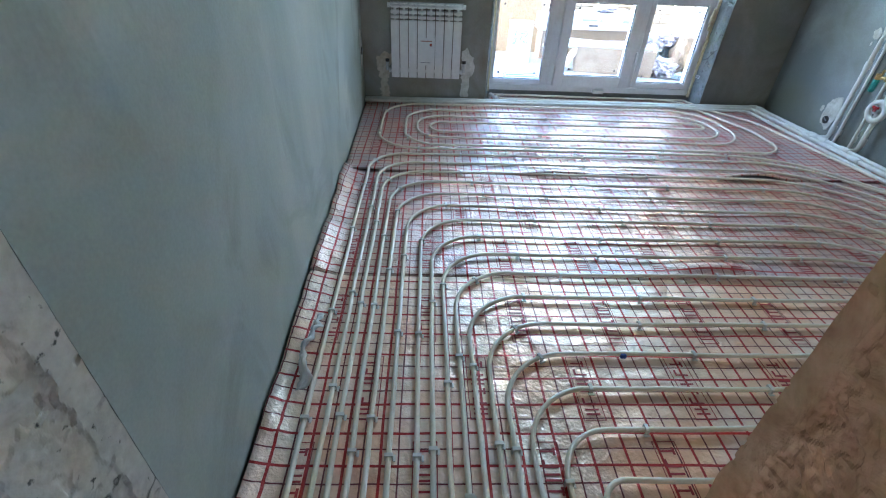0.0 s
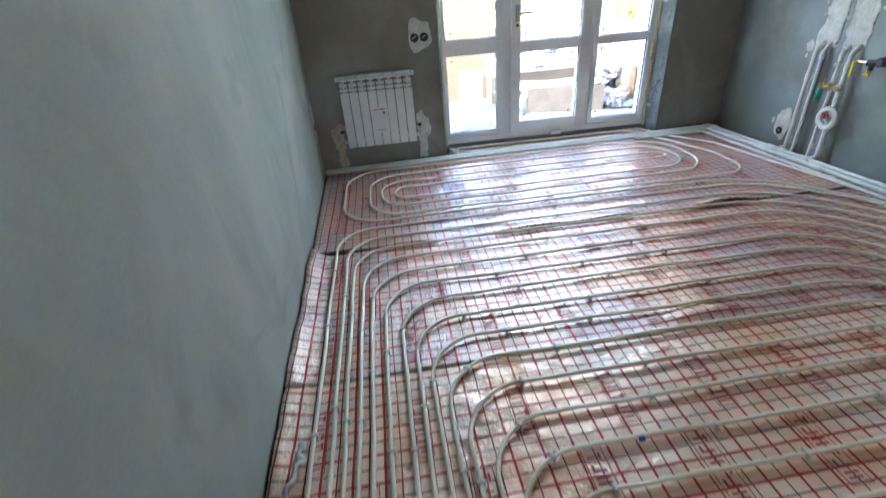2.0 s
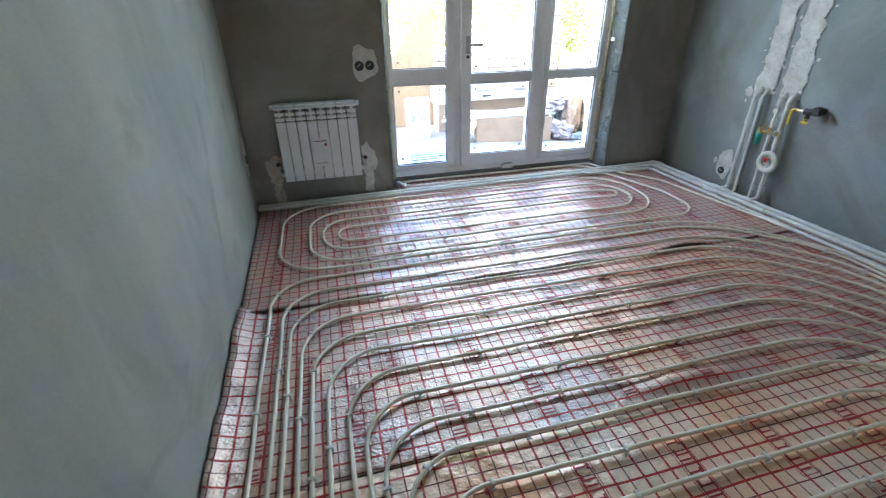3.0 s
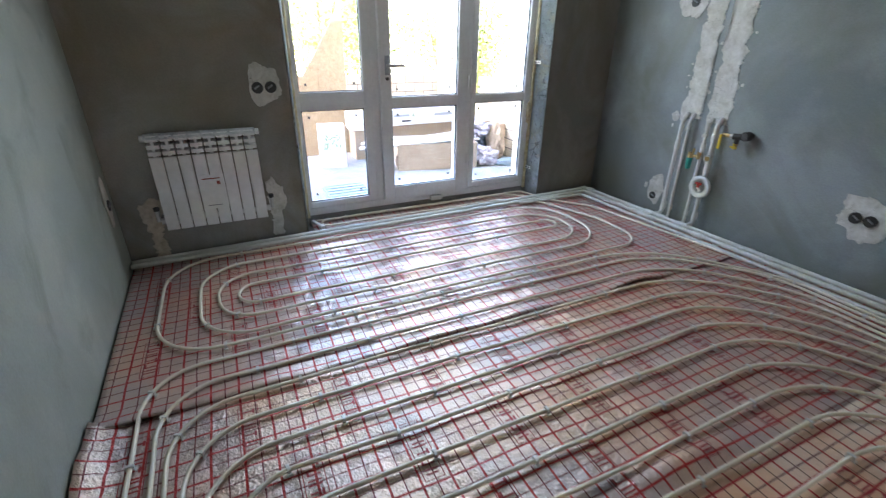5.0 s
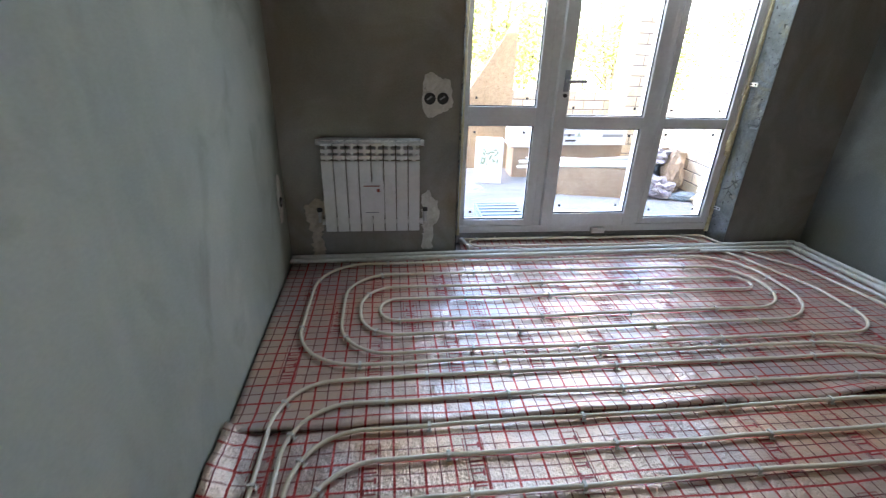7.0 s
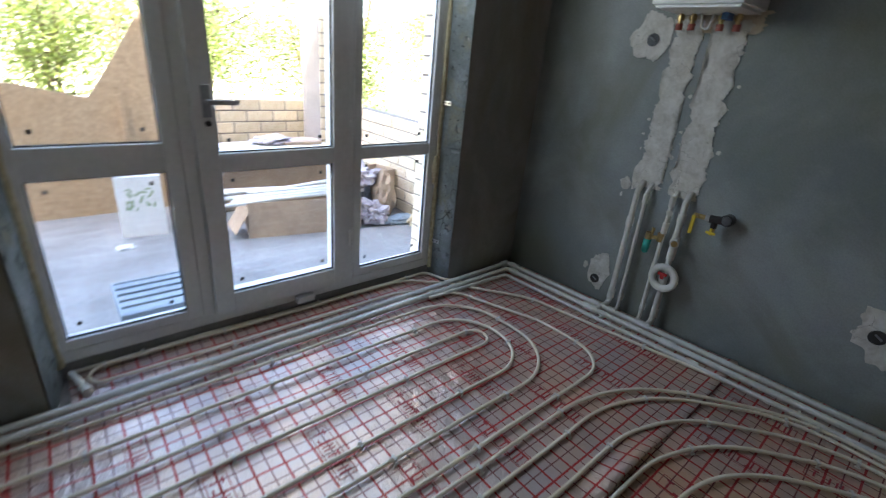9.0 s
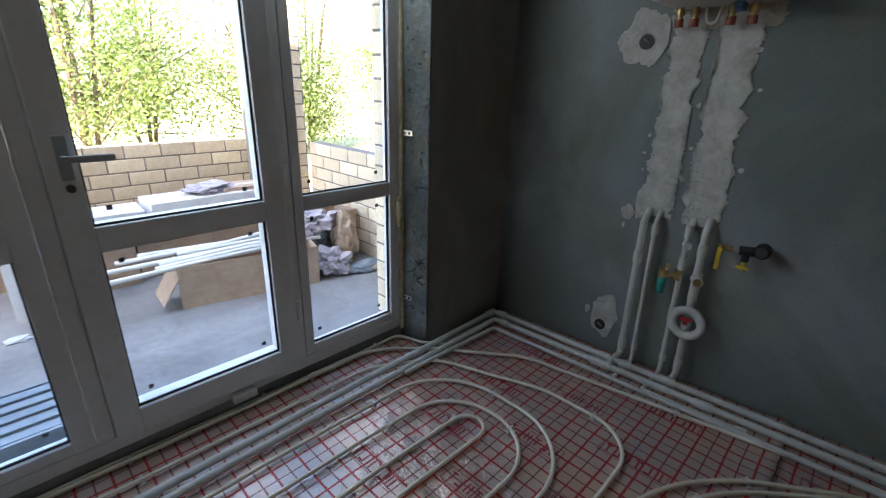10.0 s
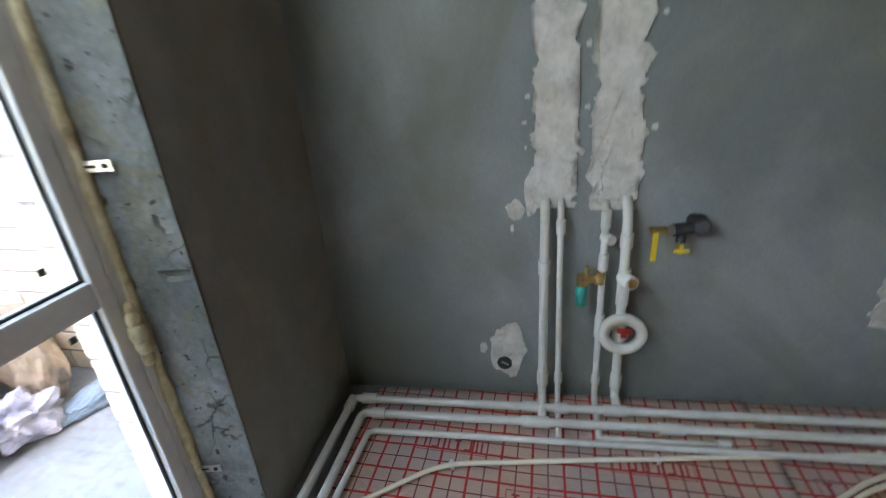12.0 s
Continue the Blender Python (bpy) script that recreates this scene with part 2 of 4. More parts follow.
M_BRICK = material("yellow_brick", (0.74, 0.63, 0.46), (0.63, 0.51, 0.34), 0.85, grain=50, blotch=8, bump=0.4, random_shift=0.16)
M_MORTAR = material("dark_mortar", (0.27, 0.23, 0.2), (0.2, 0.17, 0.15), 0.95, grain=60)
M_OSB = material("osb_board", (0.5, 0.36, 0.22), (0.34, 0.23, 0.13), 0.8, grain=45, blotch=30, bump=0.3, mix=0.8)
M_CARD = material("brown_cardboard", (0.46, 0.34, 0.24), (0.38, 0.27, 0.19), 0.85, grain=50, blotch=5, bump=0.15)
M_WHITEBOX = material("white_carton", (0.78, 0.78, 0.77), (0.68, 0.68, 0.67), 0.6, grain=40, blotch=4, bump=0.08)
M_GREEN = material("green_print", (0.27, 0.37, 0.22), (0.42, 0.48, 0.36), 0.6)
M_DARKGREY = material("dark_grey_plastic", (0.09, 0.09, 0.095), None, 0.5)
M_GREYPRINT = material("grey_print", (0.35, 0.36, 0.38), None, 0.6)
M_BAG = material("plastic_bag", (0.56, 0.5, 0.51), (0.33, 0.29, 0.32), 0.3, grain=20, blotch=14, bump=0.9, bump_size=0.02)
M_GREYPLASTIC = material("grey_blue_plastic", (0.25, 0.3, 0.33), (0.2, 0.24, 0.27), 0.5)
M_LEAF = material("leaf_green", (0.13, 0.17, 0.075), (0.18, 0.21, 0.1), 0.55, blotch=3, bump=0)


def translucent(m, share, colour=(0.3, 0.38, 0.08)):
    n, l = m.node_tree.nodes, m.node_tree.links
    p = n["Principled BSDF"]
    t, mix = n.new("ShaderNodeBsdfTranslucent"), n.new("ShaderNodeMixShader")
    t.inputs["Color"].default_value = (*colour, 1)
    mix.inputs[0].default_value = share
    l.new(p.outputs[0], mix.inputs[1])
    l.new(t.outputs[0], mix.inputs[2])
    l.new(mix.outputs[0], n["Material Output"].inputs["Surface"])


translucent(M_LEAF, 0.55)
translucent(M_CLIP, 0.3, (0.8, 0.78, 0.72))
M_BARK = material("bark", (0.14, 0.1, 0.07), (0.09, 0.065, 0.045), 0.95, grain=40, blotch=12, bump=0.8)


def glass_material():
    m = bpy.data.materials.new("window_glass")
    m.use_nodes = True
    p = m.node_tree.nodes["Principled BSDF"]
    p.inputs["Base Color"].default_value = (0.97, 0.985, 0.98, 1)
    p.inputs["Roughness"].default_value, p.inputs["IOR"].default_value = 0.0, 1.45
    p.inputs["Transmission Weight"].default_value = 1.0
    return m


M_GLASS = glass_material()


# ---- building tools ----
def mesh_object(name, bm, mat, parent=None, label=""):
    me = bpy.data.meshes.new(name)
    bmesh.ops.recalc_face_normals(bm, faces=bm.faces)
    bm.to_mesh(me)
    bm.free()
    me.materials.append(mat)
    ob = new(name, me)
    if parent:
        ob.parent = parent
    return tagged(ob, label)


def part(name, bm, mat, parent, label=""):
    return mesh_object(name, bm, mat, parent, label)


def thing(name, label, category, group="", kind="", at=(0, 0, 0)):
    ob = new(name)
    ob.location = at
    ob.empty_display_size = 0.1
    return tagged(ob, label, category, group, kind)


def smooth(ob):
    ob.data.polygons.foreach_set("use_smooth", [True] * len(ob.data.polygons))
    return ob


def box(bm, x0, x1, y0, y1, z0, z1, bevel=0.0):
    r = bmesh.ops.create_cube(bm, size=1.0, matrix=Matrix.LocRotScale(((x0 + x1) / 2, (y0 + y1) / 2, (z0 + z1) / 2), None, (abs(x1 - x0), abs(y1 - y0), abs(z1 - z0))))
    if bevel:
        edges = {e for v in r["verts"] for e in v.link_edges}
        bmesh.ops.bevel(bm, geom=list(edges), offset=bevel, segments=2, affect="EDGES", profile=0.7)
    return bm


def boxed(x0, x1, y0, y1, z0, z1, bevel=0.0):
    return box(bmesh.new(), x0, x1, y0, y1, z0, z1, bevel)


def rod(bm, a, b, r, r2=None, n=14):
    a, b = Vector(a), Vector(b)
    d = b - a
    bmesh.ops.create_cone(bm, cap_ends=True, segments=n, radius1=r, radius2=r if r2 is None else r2, depth=d.length,
                          matrix=Matrix.Translation((a + b) / 2) @ d.to_track_quat("Z", "Y").to_matrix().to_4x4())
    return bm


def rods(*items, n=14):
    bm = bmesh.new()
    for a, b, r in items:
        rod(bm, a, b, r, n=n)
    return bm


def prism(points, z0, z1):
    bm = bmesh.new()
    f = bm.faces.new([bm.verts.new((x, y, z0)) for x, y in points])
    up = bmesh.ops.extrude_face_region(bm, geom=[f])
    for v in up["geom"]:
        if isinstance(v, bmesh.types.BMVert):
            v.co.z = z1
    return bm


def fillet(points, radius, step=0.03):
    """A polyline through the points with rounded corners."""
    pts = [Vector(p) for p in points]
    out = [pts[0]]
    for i in range(1, len(pts) - 1):
        p, a, b = pts[i], pts[i - 1] - pts[i], pts[i + 1] - pts[i]
        r = radius[i] if isinstance(radius, dict) and i in radius else (radius if not isinstance(radius, dict) else radius[0])
        ang = a.angle(b)
        cut = min(r / max(math.tan(ang / 2), 0.05), 0.499 * a.length, 0.499 * b.length)
        s, e = p + a.normalized() * cut, p + b.normalized() * cut
        count = max(3, int((math.pi - ang) * r / step))
        rr = cut * math.tan(ang / 2)
        bis = (a.normalized() + b.normalized())
        c = p + bis.normalized() * math.hypot(rr, cut) if bis.length > 1e-6 else p
        va, vb = s - c, e - c
        turn = va.angle(vb, 0.0)
        side = (vb - va * (vb.dot(va) / va.length_squared))
        for k in range(count + 1):
            f = turn * k / count
            out.append(c + va * math.cos(f) + side.normalized() * va.length * math.sin(f) if turn > 0.01 else s.lerp(e, k / count))
    out.append(pts[-1])
    res = [out[0]]
    for p in out[1:]:
        gap = (p - res[-1]).length
        if gap < 1e-4:
            continue
        n = max(1, int(gap / 0.12))
        start = res[-1].copy()
        for k in range(1, n + 1):
            res.append(start.lerp(p, k / n))
    return res


def tube(name, pts, r, mat, parent=None, label="", n=8):
    """A round tube swept along points."""
    pts = [Vector(p) for p in pts]
    verts, faces = [], []
    side = None
    for i, p in enumerate(pts):
        d = (pts[min(i + 1, len(pts) - 1)] - pts[max(i - 1, 0)]).normalized()
        if side is None:
            side = d.orthogonal().normalized()
        side = (side - d * side.dot(d)).normalized()
        up = d.cross(side)
        for k in range(n):
            a = 2 * math.pi * k / n
            verts.append(p + (side * math.cos(a) + up * math.sin(a)) * r)
    for i in range(len(pts) - 1):
        for k in range(n):
            faces.append((i * n + k, i * n + (k + 1) % n, (i + 1) * n + (k + 1) % n, (i + 1) * n + k))
    faces.append(tuple(range(n))[::-1])
    faces.append(tuple((len(pts) - 1) * n + k for k in range(n)))
    me = bpy.data.meshes.new(name)
    me.from_pydata(verts, [], faces)
    me.materials.append(mat)
    me.polygons.foreach_set("use_smooth", [True] * len(me.polygons))
    ob = new(name, me)
    if parent:
        ob.parent = parent
    return tagged(ob, label)


def surface(name, n_u, n_v, place, mat, parent=None, label=""):
    """A grid surface; place(u, v) gives each point, u and v from 0 to 1."""
    verts = [place(i / n_u, j / n_v) for j in range(n_v + 1) for i in range(n_u + 1)]
    w = n_u + 1
    faces = [(j * w + i, j * w + i + 1, (j + 1) * w + i + 1, (j + 1) * w + i) for j in range(n_v) for i in range(n_u)]
    me = bpy.data.meshes.new(name)
    me.from_pydata(verts, [], faces)
    me.materials.append(mat)
    ob = new(name, me)
    if parent:
        ob.parent = parent
    return tagged(ob, label)


def noise3(x, y, z=0.0):
    return noise.noise(Vector((x, y, z)))


# ---- plan ----
WEST_X, CEIL = -0.34, 2.7
DOOR_Y, DOOR_X0, DOOR_X1 = 0.47, -0.28, 0.79
WIN_X0, WIN_X1, WIN_Z0, WIN_Z1 = 0.74, 2.798, 0.06, 2.14
WIN_Y = 4.412
JAMB_X0, JAMB_X1 = 0.782, 2.757
NORTH_W, CORNER_X, CORNER_Y = 4.139, 3.455, 4.262


def west_x(y):
    return DOOR_X0 + (WEST_X - DOOR_X0) * (y - DOOR_Y) / (NORTH_W - DOOR_Y)


def north_y(x):
    return NORTH_W + (x - WEST_X) * 0.0324


def east_x(y):
    return CORNER_X + (CORNER_Y - y) * 0.065


def on_east(y, z, off=0.0):
    return Vector((east_x(y) - off, y, z))


def on_north(x, z, off=0.0):
    return Vector((x, north_y(x) - off, z))


# ---- structure ----
tagged(mesh_object("floor", boxed(-0.6, 3.9, -2.2, 4.62, -0.25, -0.022), M_SLAB), "grey screed floor slab under the foil", "floor", kind="structure")
tagged(mesh_object("wall_west", prism([(DOOR_X0, DOOR_Y + 0.008), (WEST_X, NORTH_W), (-0.6, NORTH_W), (-0.6, DOOR_Y + 0.008)], -0.03, CEIL), M_PLASTER_WEST), "pale grey-green cement plaster wall with stains", "wall", kind="structure")
tagged(mesh_object("wall_north_left", prism([(-0.6, NORTH_W), (WEST_X, NORTH_W), (WIN_X0, north_y(WIN_X0)), (JAMB_X0, 4.43), (JAMB_X0, 4.6), (-0.6, 4.6)], -0.03, CEIL), M_PLASTER_NORTH), "dark grey cement plaster wall behind the radiator", "wall", kind="structure")
tagged(mesh_object("wall_north_right", prism([(JAMB_X1, 4.43), (WIN_X1, north_y(WIN_X1)), (CORNER_X, CORNER_Y), (3.7, CORNER_Y), (3.7, 4.6), (JAMB_X1, 4.6)], -0.03, CEIL), M_PLASTER_NORTH), "dark grey cement plaster wall beside the window", "wall", kind="structure")
tagged(mesh_object("wall_north_lintel", boxed(WIN_X0, WIN_X1, 4.22, 4.6, WIN_Z1, CEIL), M_PLASTER_NORTH), "dark grey plastered lintel over the window", "wall", kind="structure")
tagged(mesh_object("window_threshold", boxed(JAMB_X0, JAMB_X1, 4.402, 4.6, -0.02, WIN_Z0), M_SLAB), "grey concrete threshold under the window", "threshold", kind="structure")
tagged(mesh_object("wall_east", prism([(CORNER_X, CORNER_Y), (east_x(DOOR_Y), DOOR_Y), (3.95, DOOR_Y), (3.95, CORNER_Y)], -0.03, CEIL), M_PLASTER), "dark grey cement plaster wall with filled chases", "wall", kind="structure")
tagged(mesh_object("wall_south", prism([(DOOR_X1 + 0.02, DOOR_Y), (3.95, DOOR_Y), (3.95, 0.15), (DOOR_X1 + 0.02, 0.15)], -0.03, CEIL), M_TAN), "tan plastered wall with the doorway", "wall", kind="structure")
tagged(mesh_object("wall_south_lintel", boxed(DOOR_X0 - 0.01, DOOR_X1, 0.15, DOOR_Y, 2.2, CEIL), M_TAN), "tan plastered lintel over the doorway", "wall", kind="structure")
tagged(mesh_object("wall_hall_west", boxed(-0.6, DOOR_X0 - 0.028, -2.0, DOOR_Y + 0.008, -0.03, CEIL), M_TAN), "tan plastered hall wall", "wall", kind="structure")
tagged(mesh_object("wall_hall_east", boxed(1.6, 1.8, -2.0, 0.15, -0.03, CEIL), M_TAN), "tan plastered hall wall", "wall", kind="structure")
# Unseen end wall; its small opening is added to brighten the doorway jambs and floor.
hall_end = bmesh.new()
for q in ((-0.6, -0.25, -0.03, CEIL), (0.15, 1.8, -0.03, CEIL), (-0.25, 0.15, -0.03, 1.25), (-0.25, 0.15, 1.75, CEIL)):
    box(hall_end, q[0], q[1], -2.2, -2.0, q[2], q[3])
tagged(mesh_object("wall_hall_south", hall_end, M_TAN), "tan plastered hall end wall with an added opening that lets light in", "wall", kind="structure")
tagged(mesh_object("ceiling", boxed(-0.6, 3.95, -2.2, 4.6, CEIL, CEIL + 0.2), M_CEILING), "raw concrete ceiling slab", "ceiling", kind="structure")


def ramp01(value, width):
    return min(1.0, max(0.0, value / width + 0.5))


def rough_panel(name, label, origin, u, v, depth, mat, n_u, n_v, seed, amount, layered=0.0):
    """A broken, uneven masonry face; origin and the edges u, v span it, depth points out of the wall."""
    o, u, v, d = Vector(origin), Vector(u), Vector(v), Vector(depth).normalized()
    lu, lv = u.length, v.length

    def place(a, b):
        x, y = a * lu, b * lv
        h = amount * (0.6 * noise3(x * 9, y * 9, seed) + 0.5 * noise3(x * 28, y * 28, seed + 3))
        if layered:
            ragged = 0.02 * noise3(y * 5, seed + 1) + 0.012 * noise3(y * 21, seed + 2) + 0.006 * noise3(y * 60, seed + 4)
            w = noise3(x * 7, y * 7, seed + 5) + 0.45 * noise3(x * 24, y * 24, seed + 6) + 0.25 * noise3(x * 60, y * 60, seed + 7)
            inside = ramp01(min(lu - 0.055 + ragged - x, x - 0.045 - ragged), 0.006)
            drop = layered * (0.45 + 0.55 * ramp01(w + 0.05, 0.14) + 0.6 * ramp01(w - 0.3, 0.14))
            h = h * (0.25 + 0.75 * inside) - drop * inside - amount * ramp01(noise3(x * 30, y * 38, seed + 9) - 0.5, 0.1)
            fade = 1.0
        else:
            if noise3(x * 16, y * 22, seed + 9) > 0.5:
                h -= amount * 1.4
            fade = min(1.0, min(a, 1 - a) * lu / 0.015)
        wobble = 0.005 * noise3(y * 12, seed) * (1 if a > 0.98 else 0)
        return o + u * a + v * b + d * (0.008 + h * fade) + u.normalized() * wobble
    return tagged(surface(name, n_u, n_v, place, mat), label, "wall", kind="structure")


rough_panel("reveal_right", "rough grey concrete window reveal with cracks", (WIN_X1, north_y(WIN_X1) - 0.002, -0.02), (JAMB_X1 - WIN_X1, 0.19, 0), (0, 0, 2.15), (-1, 0, 0), M_ROUGH, 26, 220, 3.0, 0.006)
rough_panel("reveal_left", "rough grey concrete window reveal", (WIN_X0, north_y(WIN_X0) - 0.002, -0.02), (JAMB_X0 - WIN_X0, 0.25, 0), (0, 0, 2.15), (1, 0, 0), M_ROUGH, 16, 120, 8.0, 0.006)
rough_panel("jamb_left", "broken grey plaster on the doorway jamb", (DOOR_X0 - 0.0088, 0.22, -0.02), (0, 0.258, 0), (0, 0, 2.2), (1, 0, 0), M_JAMB, 80, 560, 5.0, 0.004, 0.005)
rough_panel("jamb_right", "broken tan mortar on the doorway jamb", (DOOR_X1, 0.15, -0.02), (0, 0.315, 0), (0, 0, 2.2), (-1, 0, 0), M_ROUGH_TAN, 80, 560, 6.0, 0.005, 0.009)

# ---- foil sheets on the floor ----
def foil_z(x, y, seed):
    z = 0.004 * noise3(x * 3, y * 3, seed) + 0.0025 * noise3(x * 11, y * 9, seed)
    if seed == 3.0:
        z += 0.026 * math.exp(-((x - 1.6) / 0.2) ** 2 - ((y - 1.69) / 0.04) ** 2)
    return z


def foil_sheet(y0, y1, seed, label, mat, curl=0.0, lift=0.0, x_end=None):
    nx, ny = 150, max(10, int((y1 - y0) / 0.026))

    def place(a, b):
        y = y0 + (y1 - y0) * b
        x_start = west_x(max(y, DOOR_Y)) + 0.014
        x1 = (east_x(y) - 0.035) if x_end is None else x_end
        x = x_start + (x1 - x_start) * a
        z = foil_z(x, y, seed)
        d = x - x_start
        if curl and d < 0.13:
            z += curl * (1 - d / 0.13) ** 1.6 * (0.7 + 0.6 * noise3(y * 5, seed)) + 0.011 * noise3(x * 30, y * 38, seed)
        if lift:
            e = (y - y0)
            if e < 0.1:
                z += max(0.0, lift * (1 - e / 0.1) * (1.5 * noise3(x * 2.3, seed) + 0.25))
                z += 0.003 * (1 - e / 0.1)
        yy = y + (0.012 * noise3(x * 1.5, seed + 2) if b < 0.02 else 0)
        return (x, yy, z)
    ob = surface("foil_sheet", nx, ny, place, mat)
    smooth(ob)
    sol = ob.modifiers.new("thickness", "SOLIDIFY")
    sol.thickness, sol.offset = 0.012, -1
    return tagged(ob, label, "insulation", "underfloor foil sheets")


sheets = [
    foil_sheet(-1.6, 0.46, 1.0, "glossy film insulation with red grid print in the doorway", M_FOIL_WARM, x_end=0.76),
    foil_sheet(0.475, 1.602, 2.0, "warm white film insulation with red grid print, curled at the wall", M_FOIL_WARM, curl=0.045),
    foil_sheet(1.606, 2.70, 3.0, "silvery foil insulation with red grid print, creased at the wall", M_FOIL_CREASED, curl=0.062),
    foil_sheet(2.675, 4.12, 4.0, "silvery foil insulation with red grid print and a lifted front edge", M_FOIL, lift=0.036),
]
sheets[3].location.z = 0.005
tagged(surface("foil_sheet", 60, 8, lambda a, b: (JAMB_X0 + 0.02 + (JAMB_X1 - JAMB_X0 - 0.04) * a, 4.125 + 0.275 * b, 0.004 + 0.003 * noise3(a * 20, b * 4)), M_FOIL),
       "silvery foil strip with red grid print in the window niche", "insulation", "underfloor foil sheets")


def flap_point(a, b):
    """A torn tongue of film standing up from the floor beside the wall."""
    y = 0.98 + 0.36 * a
    h = (0.055 * math.sin(math.pi * min(1.0, a * 1.1)) + 0.012) * (1 + 0.5 * noise3(a * 7, 2.2))
    x = -0.215 + 0.02 * noise3(a * 4, 1.1) + 0.035 * b * (1 + noise3(a * 6, 5.0))
    return (x + 0.006 * noise3(a * 20, b * 5), y, 0.004 + h * math.sin(b * 2.2) + 0.005 * noise3(a * 26, b * 6, 3.0))


torn = smooth(tagged(surface("torn_film", 60, 10, flap_point, M_CLIP), "torn white film tongue standing up beside the wall", "film"))
torn.modifiers.new("thickness", "SOLIDIFY").thickness = 0.0012


def printed_mark(bm, x, y, seed, up):
    """A printed tag: a thin frame and a row of plain strokes in it, lying on the film."""
    w, h, t = 0.074, 0.262, 0.003
    bars = [(x, x + w, y, y + t), (x, x + w, y + h - t, y + h), (x, x + t, y, y + h), (x + w - t, x + w, y, y + h)]
    for k in range(6):
        yy, a, b = y + 0.020 + k * 0.0395, x + 0.014, x + w - 0.014
        if k % 3 == 0:
            bars += [(a, b, yy, yy + 0.007), (a, b, yy + 0.017, yy + 0.024)]
        elif k % 3 == 1:
            bars += [(a, b, yy, yy + 0.007), (a, a + 0.008, yy + 0.007, yy + 0.026)]
        else:
            bars += [(a, b, yy + 0.009, yy + 0.016), (b - 0.008, b, yy, yy + 0.009), (b - 0.008, b, yy + 0.016, yy + 0.025)]
    for x0, x1, y0, y1 in bars:
        n = max(1, int(max(x1 - x0, y1 - y0) / 0.04))
        for q in range(n):
            xa, xb, ya, yb = (x0, x1, y0 + (y1 - y0) * q / n, y0 + (y1 - y0) * (q + 1) / n) if y1 - y0 > x1 - x0 else (x0 + (x1 - x0) * q / n, x0 + (x1 - x0) * (q + 1) / n, y0, y1)
            bm.faces.new([bm.verts.new((px, py, foil_z(px, py, seed) + up)) for px, py in ((xa, ya), (xb, ya), (xb, yb), (xa, yb))])


for i, (ya, yb) in enumerate(((-0.6, 0.44), (0.50, 1.59), (1.62, 2.67), (2.9, 4.1))):
    bm = bmesh.new()
    rows = int((yb - ya) / 0.335)
    for r in range(rows):
        for c in range(11):
            x = -0.18 + c * 0.3675 + (0.18 if r % 2 else 0.0)
            if x > (0.68 if i == 0 else 3.25):
                continue
            printed_mark(bm, x, ya + 0.04 + r * 0.335, i + 1.0, 0.0014)
    part("printed_tag", bm, M_INK, sheets[i], "rows of red printed tags on the foil")["kind"] = "stuff"

# ---- underfloor heating pipes ----
clip_bm = bmesh.new()
for s in (-1, 1):
    box(clip_bm, -0.006, 0.006, s * 0.011 - 0.002, s * 0.011 + 0.002, -0.012, 0.009)
box(clip_bm, -0.006, 0.006, -0.013, 0.013, 0.008, 0.0115, 0.0015)
box(clip_bm, -0.010, 0.010, -0.020, -0.0135, -0.011, -0.008)
CLIP = bpy.data.meshes.new("clip")
clip_bm.to_mesh(CLIP)
clip_bm.free()
CLIP.materials.append(M_CLIP)
rng = random.Random(7)


def heating_pipe(points, radius, label, seed, every=0.5, z=0.017):
    pts = fillet(points, radius)
    pts = [Vector((p.x + 0.007 * noise3(p.x * 2.2, p.y * 2.2, seed) + 0.003 * noise3(p.y * 7, seed + 2), p.y + 0.011 * noise3(p.x * 1.7, p.y * 1.7, seed + 5) + 0.004 * noise3(p.x * 6, seed + 8), z + 0.003 * noise3(p.x * 3, p.y * 3, seed))) for p in pts]
    ob = tagged(tube("heating_pipe", pts, 0.0085, M_PEX), label, "pipe", "underfloor heating pipes")
    run, nxt = 0.0, rng.uniform(0.1, 0.4)
    for a, b in zip(pts, pts[1:]):
        run += (b - a).length
        if run > nxt and b.y > -0.3:
            nxt = run + every * rng.uniform(0.7, 1.3)
            c = new("clip", CLIP)
            c.parent = ob
            d = b - a
            c.matrix_local = pose(b.x, b.y, b.z, 0, 0, math.degrees(math.atan2(d.y, d.x)))
    return ob


ROW_Y = (2.928, 2.787, 2.648, 2.507, 2.355, 2.212, 2.069, 1.907, 1.758, 1.611, 1.454, 1.296, 1.137, 0.985, 0.831, 0.672)
COLUMN_X = (-0.15, -0.082, -0.041, 0.011, 0.06, 0.122, 0.195, 0.246, 0.295, 0.345, 0.392, 0.445, 0.491, 0.546, 0.63, 0.71)
for k, (y, xl) in enumerate(zip(ROW_Y, COLUMN_X)):
    xr = 3.24 - 0.06 * k
    heating_pipe([(xl + 0.05, -1.5, 0), (xl, 0.5, 0), (xl, y, 0), (2.78 - 0.035 * k, y, 0), (xr, y - 0.55, 0), (xr + 0.02, 0.49, 0)],
                 {0: 0.27, 1: 0.3, 2: 0.24, 3: 0.75, 4: 0.6}, "ivory plastic heating pipe bent in a U on the foil", k * 3.1)

